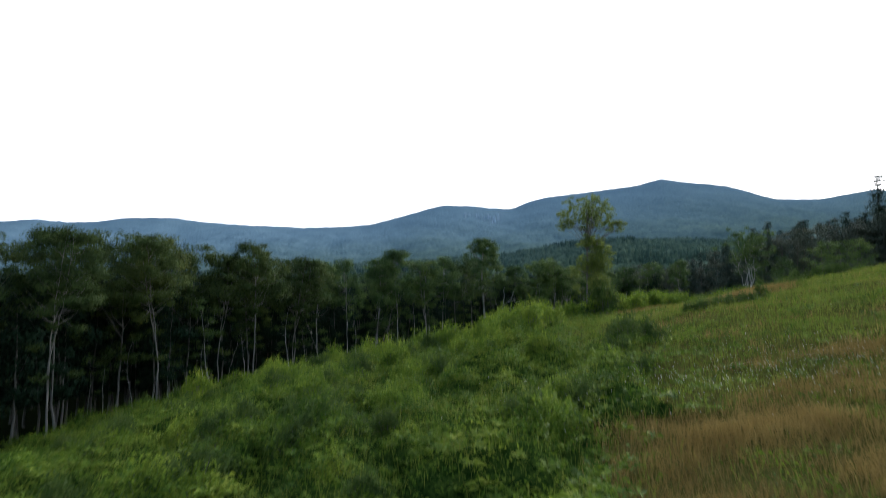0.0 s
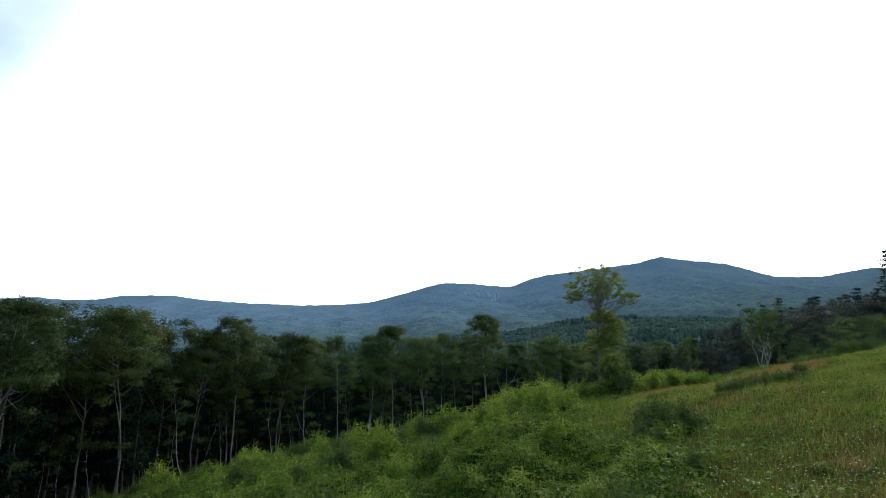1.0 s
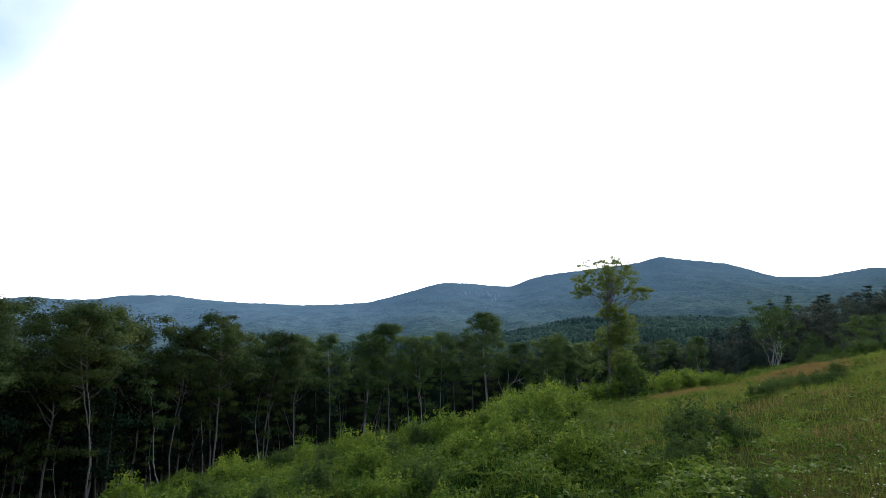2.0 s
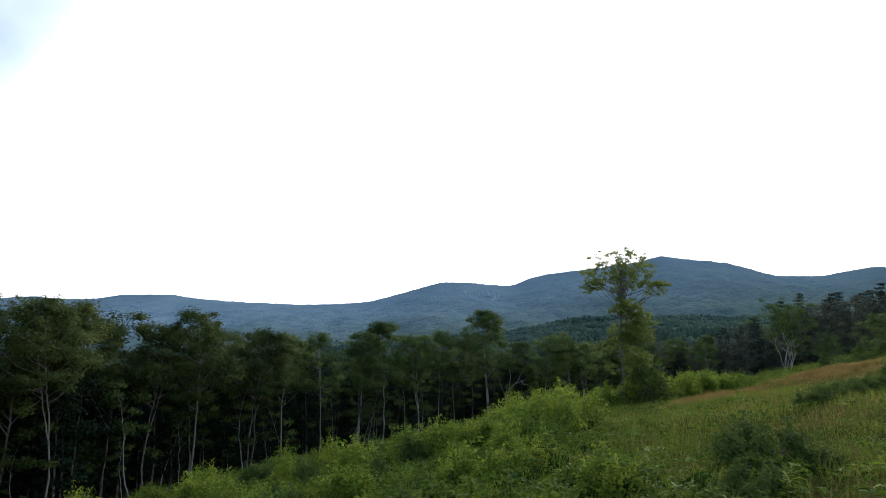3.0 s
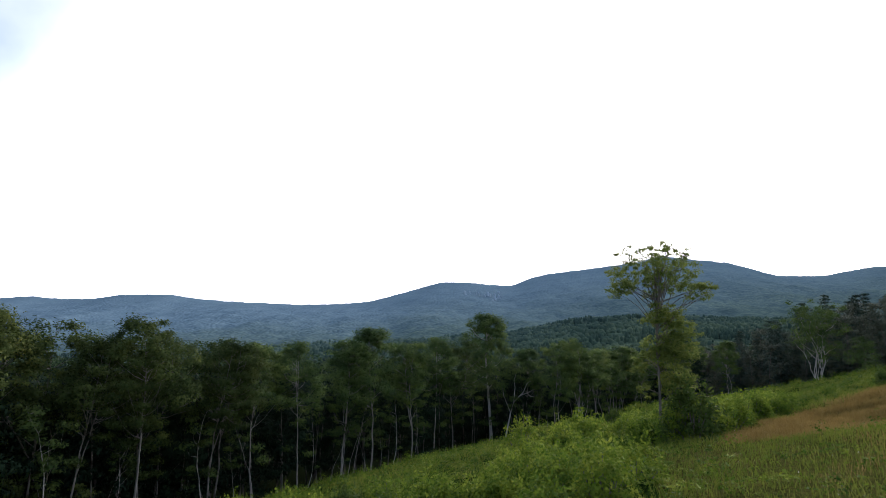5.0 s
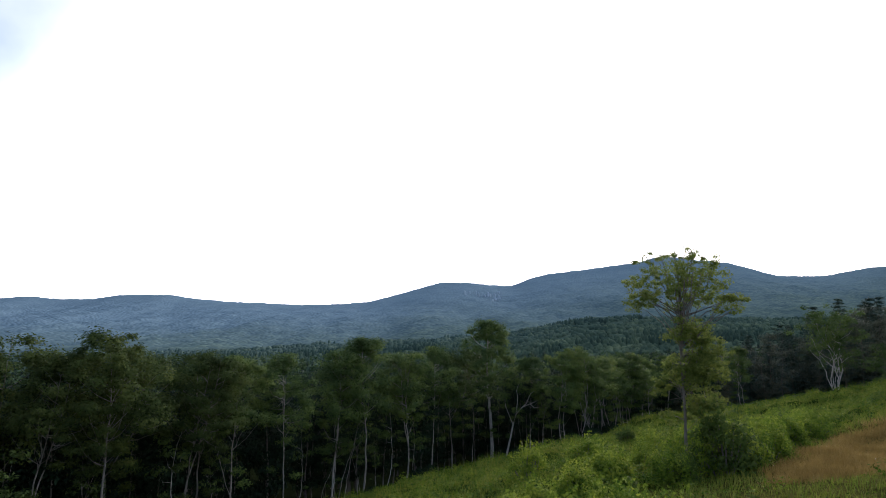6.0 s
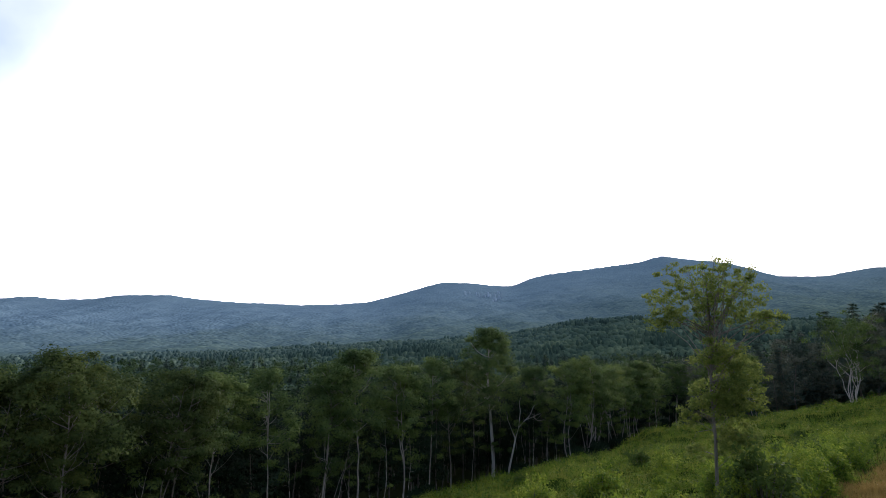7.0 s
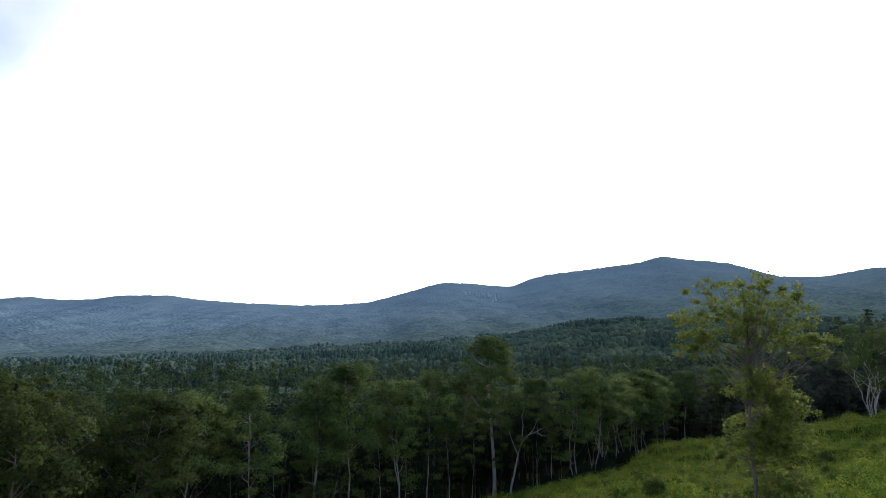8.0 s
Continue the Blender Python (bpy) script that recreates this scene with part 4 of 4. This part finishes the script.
MOUND_X, MOUND_Y, MOUND_STEP = (-75.0, 95.0), (6.0, 146.0), 0.2


def mound_map():
    """Height of the weed thicket on a fine grid: overlapping rounded clumps of many sizes."""
    g = np.random.default_rng(33)
    nx, ny = int((MOUND_X[1] - MOUND_X[0]) / MOUND_STEP), int((MOUND_Y[1] - MOUND_Y[0]) / MOUND_STEP)
    hm = np.full((ny, nx), 0.12)
    for k in range(9500):
        y = MOUND_Y[0] + (MOUND_Y[1] - MOUND_Y[0]) * g.random() ** 0.8
        x = g.uniform(max(MOUND_X[0], -0.8 * y - 8), min(MOUND_X[1], 0.8 * y + 8))
        r = g.uniform(0.35, 0.75) if g.random() < (0.7 if y < 58 else 0.45) else g.uniform(0.8, 1.5)
        h = (0.40 + 0.85 * r) * g.uniform(0.6, 1.3)
        i0, j0, w = int((y - MOUND_Y[0]) / MOUND_STEP), int((x - MOUND_X[0]) / MOUND_STEP), int(r / MOUND_STEP) + 1
        ia, ib, ja, jb = max(i0 - w, 0), min(i0 + w + 1, ny), max(j0 - w, 0), min(j0 + w + 1, nx)
        if ia >= ib or ja >= jb:
            continue
        dy, dx = (np.arange(ia, ib) - i0)[:, None] * MOUND_STEP, (np.arange(ja, jb) - j0)[None, :] * MOUND_STEP
        hm[ia:ib, ja:jb] = np.maximum(hm[ia:ib, ja:jb], h * np.sqrt(np.clip(1 - (dx * dx + dy * dy) / (r * r), 0, 1)))
    return hm


MOUNDS = mound_map()


def lushness(x, y):
    """Height of the leafy weeds at a place."""
    i = np.clip(((y - MOUND_Y[0]) / MOUND_STEP).astype(int), 0, MOUNDS.shape[0] - 1)
    j = np.clip(((x - MOUND_X[0]) / MOUND_STEP).astype(int), 0, MOUNDS.shape[1] - 1)
    return MOUNDS[i, j] * (1 - 0.6 * grassy(x, y)) * (0.75 + 0.35 * fbm(x, y, 9, 2, 37)) * (1 - 0.8 * np.clip(dryness(x, y), 0, 1))


def undergrowth():
    """The closed base of the thicket under its leaves, coloured dark for shaded gaps."""
    ys = np.concatenate([np.arange(9, 70, 0.3), np.arange(70, 142, 0.5)])
    s = np.linspace(-1, 1, 250)
    YY, SX = np.meshgrid(ys, s, indexing="ij")
    XX = SX * (0.80 * (YY + 4) + 4)
    ok = in_field(XX, YY)
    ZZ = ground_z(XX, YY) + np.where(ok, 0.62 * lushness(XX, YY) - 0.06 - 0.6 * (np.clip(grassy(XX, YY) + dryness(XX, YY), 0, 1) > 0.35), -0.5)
    ob = part("undergrowth", grid_mesh("undergrowth", XX, YY, ZZ), UNDERGROWTH_SHADED)
    tagged(ob, "green base under the meadow weeds, coloured dark for shaded gaps", "undergrowth", kind="stuff")
    ys, xs = np.arange(-90, 132, 2.0), np.arange(-100, 150, 2.0)
    YY, XX = np.meshgrid(ys, xs, indexing="ij")
    seen = (YY > 11) & (np.abs(XX) < 0.80 * (YY + 4) + 3)
    wood = YY > np.interp(XX, [-100, -60, -46, -37, -31, -24, -15, -4, 3, 9, 20, 30, 42, 60, 75, 90, 150], [10, 25, 34, 55, 64, 77, 94, 108, 116, 126, 118, 132, 150, 146, 135, 128, 130]) - 1
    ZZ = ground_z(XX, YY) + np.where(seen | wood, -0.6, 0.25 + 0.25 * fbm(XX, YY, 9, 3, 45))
    ob = part("rough_meadow", grid_mesh("rough_meadow", XX, YY, ZZ), UNDERGROWTH_SHADED)
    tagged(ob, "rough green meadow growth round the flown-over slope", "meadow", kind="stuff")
    ys = np.arange(9, 120, 0.5)
    YY, SX = np.meshgrid(ys, np.linspace(0, 1, 180), indexing="ij")
    XX = 1 + SX * (0.80 * (YY + 4) + 4)
    ok = in_field(XX, YY) & (np.clip(grassy(XX, YY) + dryness(XX, YY), 0, 1) > 0.25)
    ZZ = ground_z(XX, YY) + np.where(ok, 0.10 + 0.06 * fbm(XX, YY, 1.2, 2, 41), -0.5)
    ob = part("thatch", grid_mesh("thatch", XX, YY, ZZ), THATCH)
    tagged(ob, "matted olive grass stems under the standing grass", "grass", kind="stuff")


def scatter(g, n, power=1.0):
    y = 9 + 135 * g.random(n) ** power
    x = (g.random(n) * 2 - 1) * (0.80 * (y + 4) + 6)
    k = in_field(x, y)
    return x[k], y[k]


def blades(g, x, y, tall, wide):
    """Grass blades, each a bent strip that tapers to a point."""
    n = len(x)
    z = ground_z(x, y) - 0.03
    a = g.uniform(0, 6.283, n)
    side = np.stack([np.cos(a), np.sin(a), np.zeros(n)], 1) * (wide / 2)[:, None]
    bend = g.normal(size=(n, 2)) * 0.30 * tall[:, None]
    base = np.stack([x, y, z], 1)
    mid = base + np.concatenate([bend * 0.35, (tall * 0.6)[:, None]], 1)
    tip = base + np.concatenate([bend, tall[:, None]], 1)
    v = np.stack([base - side, base + side, mid + side * 0.8, tip, mid - side * 0.8], 1).reshape(-1, 3)
    i = np.arange(n)[:, None] * 5
    return v, np.concatenate([i + np.array([[0, 1, 2, 4]])], 0), i + np.array([[4, 2, 3, 3]])


def blade_mesh(name, g, x, y, tall, wide):
    v, lower, upper = blades(g, x, y, tall, wide)
    n = len(lower)
    me = bpy.data.meshes.new(name)
    faces_q, faces_t = lower, upper[:, :3]
    me.vertices.add(len(v))
    me.vertices.foreach_set("co", v.astype(np.float32).ravel())
    me.loops.add(n * 7)
    me.loops.foreach_set("vertex_index", np.concatenate([faces_q.ravel(), faces_t.ravel()]).astype(np.int32))
    me.polygons.add(2 * n)
    me.polygons.foreach_set("loop_start", np.concatenate([np.arange(n) * 4, 4 * n + np.arange(n) * 3]).astype(np.int32))
    me.update(calc_edges=True)
    return me


def grasses():
    g = np.random.default_rng(71)
    x, y = scatter(g, 440000, 0.8)
    d = dryness(x, y)
    dry = g.random(len(x)) < d
    sparse = g.random(len(x)) < np.clip(0.45 + 0.45 * grassy(x, y) + 0.012 * (y - 55), 0.4, 1)
    gx_, gy_ = x[~dry & sparse], y[~dry & sparse]
    tall = g.uniform(0.3, 0.75, len(gx_)) * (0.8 + 0.3 * fbm(gx_, gy_, 7, 2, 5)) + lushness(gx_, gy_) * 0.8 * (1 - grassy(gx_, gy_))
    part_ob = part("green_grass", blade_mesh("green_grass", g, gx_, gy_, tall, g.uniform(0.010, 0.022, len(gx_)) * (1 + gy_ / 40)), GRASS_GREEN)
    tagged(part_ob, "tall green meadow grass going to seed", "grass", kind="stuff")
    tx, ty = g.uniform(12, 50, 260000), g.uniform(54, 90, 260000)
    thick = (g.random(260000) < (dryness(tx, ty) - 0.3)) & in_field(tx, ty)
    nx_, ny_ = g.uniform(3, 30, 115000), g.uniform(9, 27, 115000)
    near = (g.random(115000) < dryness(nx_, ny_)) & in_field(nx_, ny_)
    dx_, dy_ = np.concatenate([x[dry], tx[thick], nx_[near]]), np.concatenate([y[dry], ty[thick], ny_[near]])
    tall = g.uniform(0.30, 0.62, len(dx_)) * (1 + 0.35 * fbm(dx_, dy_, 3.5, 3, 58))
    part_ob = part("dry_grass", blade_mesh("dry_grass", g, dx_, dy_, tall, g.uniform(0.009, 0.020, len(dx_)) * (1 + dy_ / 90)), GRASS_DRY)
    tagged(part_ob, "dry reddish brown grass on the upper meadow", "grass", kind="stuff")


def weeds():
    g = np.random.default_rng(72)
    x, y = scatter(g, 420000, 0.75)
    x2, y2 = scatter(g, 420000, 0.75)
    x, y = np.concatenate([x, x2[y2 < 46]]), np.concatenate([y, y2[y2 < 46]])
    keep = g.random(len(x)) > np.clip(np.maximum(dryness(x, y) * 1.6, grassy(x, y) * np.where(fbm(x, y, 6, 3, 51) > 0.05, 0.35, 0.86)), 0, 0.985)
    x, y = x[keep], y[keep]
    h = lushness(x, y) * (1.15 - 0.4 * g.random(len(x)) ** 2) + g.uniform(0, 0.16, len(x)) * g.random(len(x))
    c = np.stack([x, y, ground_z(x, y) + h], 1)
    size = (0.075 + 0.06 * g.random(len(x)) + y * 0.0008)[:, None]
    e = 0.25
    tilt = np.stack([(lushness(x - e, y) - lushness(x + e, y)) / (2 * e), (lushness(x, y - e) - lushness(x, y + e)) / (2 * e), np.full(len(x), 0.9)], 1)
    v, f = leaves(g, c, size, size * 0.52, 0.5, tilt)
    ob = part("weeds", join_mesh("weeds", [(v, f)], False), LEAF_WEED)
    tagged(ob, "rank leafy green weeds and brambles covering the slope", "weeds", kind="stuff")


def weed_clumps():
    """Rounded clumps of tall leafy weeds that stand out of the meadow."""
    g = np.random.default_rng(75)
    x, y = scatter(g, 5200, 0.8)
    keep = (g.random(len(x)) > np.clip(np.maximum(dryness(x, y) * 1.6, grassy(x, y) * 0.9), 0, 0.985)) & (y > 26)
    x, y = x[keep], y[keep]
    n, per = len(x), 34
    r = g.uniform(0.3, 0.75, n)
    tall = r * g.uniform(0.9, 1.5, n) + 0.25
    d = g.normal(size=(n, per, 3))
    d[:, :, 2] = np.abs(d[:, :, 2]) + 0.15
    d /= np.linalg.norm(d, axis=2)[:, :, None]
    base = np.stack([x, y, ground_z(x, y) + 0.35 * lushness(x, y)], 1)
    size = np.stack([r, r, tall], 1)[:, None]
    pts = base[:, None] + d * size * g.uniform(0.7, 1.12, (n, per, 1))
    leaf = np.repeat(0.13 + 0.0011 * y, per)[:, None]
    v, f = leaves(g, pts.reshape(-1, 3), leaf, leaf * 0.5, 0.45, (d + (0, 0, 0.5)).reshape(-1, 3))
    ob = part("weed_clumps", join_mesh("weed_clumps", [(v, f)], False), LEAF_WEED)
    tagged(ob, "rounded clumps of tall leafy green weeds", "weeds", kind="stuff")


def fronds():
    """Leafy plants among the weeds, each a spray of arching fronds about one crown."""
    g = np.random.default_rng(74)
    x, y = scatter(g, 54000, 0.7)
    keep = g.random(len(x)) > np.clip(np.maximum(dryness(x, y) * 1.6, grassy(x, y) * 0.93), 0, 0.985)
    x, y = x[keep], y[keep]
    per = 9
    base_h = lushness(x, y)
    size = g.uniform(0.18, 0.46, len(x)) * np.clip(1.1 - 0.006 * y, 0.6, 1)
    tall = np.where(g.random(len(x)) < 0.2, g.uniform(0.15, 0.5, len(x)), 0.0)
    x, y, base_h, size, tall = [np.repeat(q, per) for q in (x, y, base_h, size, tall)]
    n = len(x)
    a = g.uniform(0, 6.283, n)
    out = np.stack([np.cos(a), np.sin(a), np.zeros(n)], 1)
    side = np.stack([-np.sin(a), np.cos(a), g.normal(size=n) * 0.3], 1) * (size * g.uniform(0.12, 0.2, n))[:, None]
    l = (size * g.uniform(0.6, 1.2, n))[:, None]
    up = g.uniform(0.15, 0.75, n)[:, None]
    base = np.stack([x, y, ground_z(x, y) + base_h * 0.85 + tall * g.random(n)], 1)
    mid = base + l * (out * 0.55 + (0, 0, 0.5) * up)
    tip = base + l * (out * 1.05 + (0, 0, 0.3) * up)
    v = np.stack([base, mid + side, mid - side, tip], 1).reshape(-1, 3)
    f = np.arange(n)[:, None] * 4 + np.array([[0, 1, 3, 2]])
    ob = part("fern_fronds", join_mesh("fern_fronds", [(v, f)], False), LEAF_WEED)
    tagged(ob, "arching green fern and weed fronds over the thicket", "weeds", kind="stuff")


def flowers():
    g = np.random.default_rng(73)
    x, y = scatter(g, 60000, 1.0)
    p = np.exp(-((x - 13) / 7) ** 2 - ((y - 24) / 3.5) ** 2) * 0.55 + 0.010 * (x > 6)
    k = g.random(len(x)) < p
    x, y = x[k], y[k]
    bx_, by_ = 14 + g.normal(size=700) * 6, 24.5 + g.normal(size=700) * 2.2
    x, y = np.concatenate([x, bx_]), np.concatenate([y, by_])
    c = np.stack([x, y, ground_z(x, y) + g.uniform(0.4, 0.75, len(x))], 1)
    ob = part("meadow_flowers", join_mesh("meadow_flowers", [leaves(g, c, 0.05, 0.045, 0.4)], False), PETAL)
    tagged(ob, "small white meadow flowers on the slope", "flowers", kind="stuff")


undergrowth()
grasses()
weeds()
weed_clumps()
fronds()
flowers()
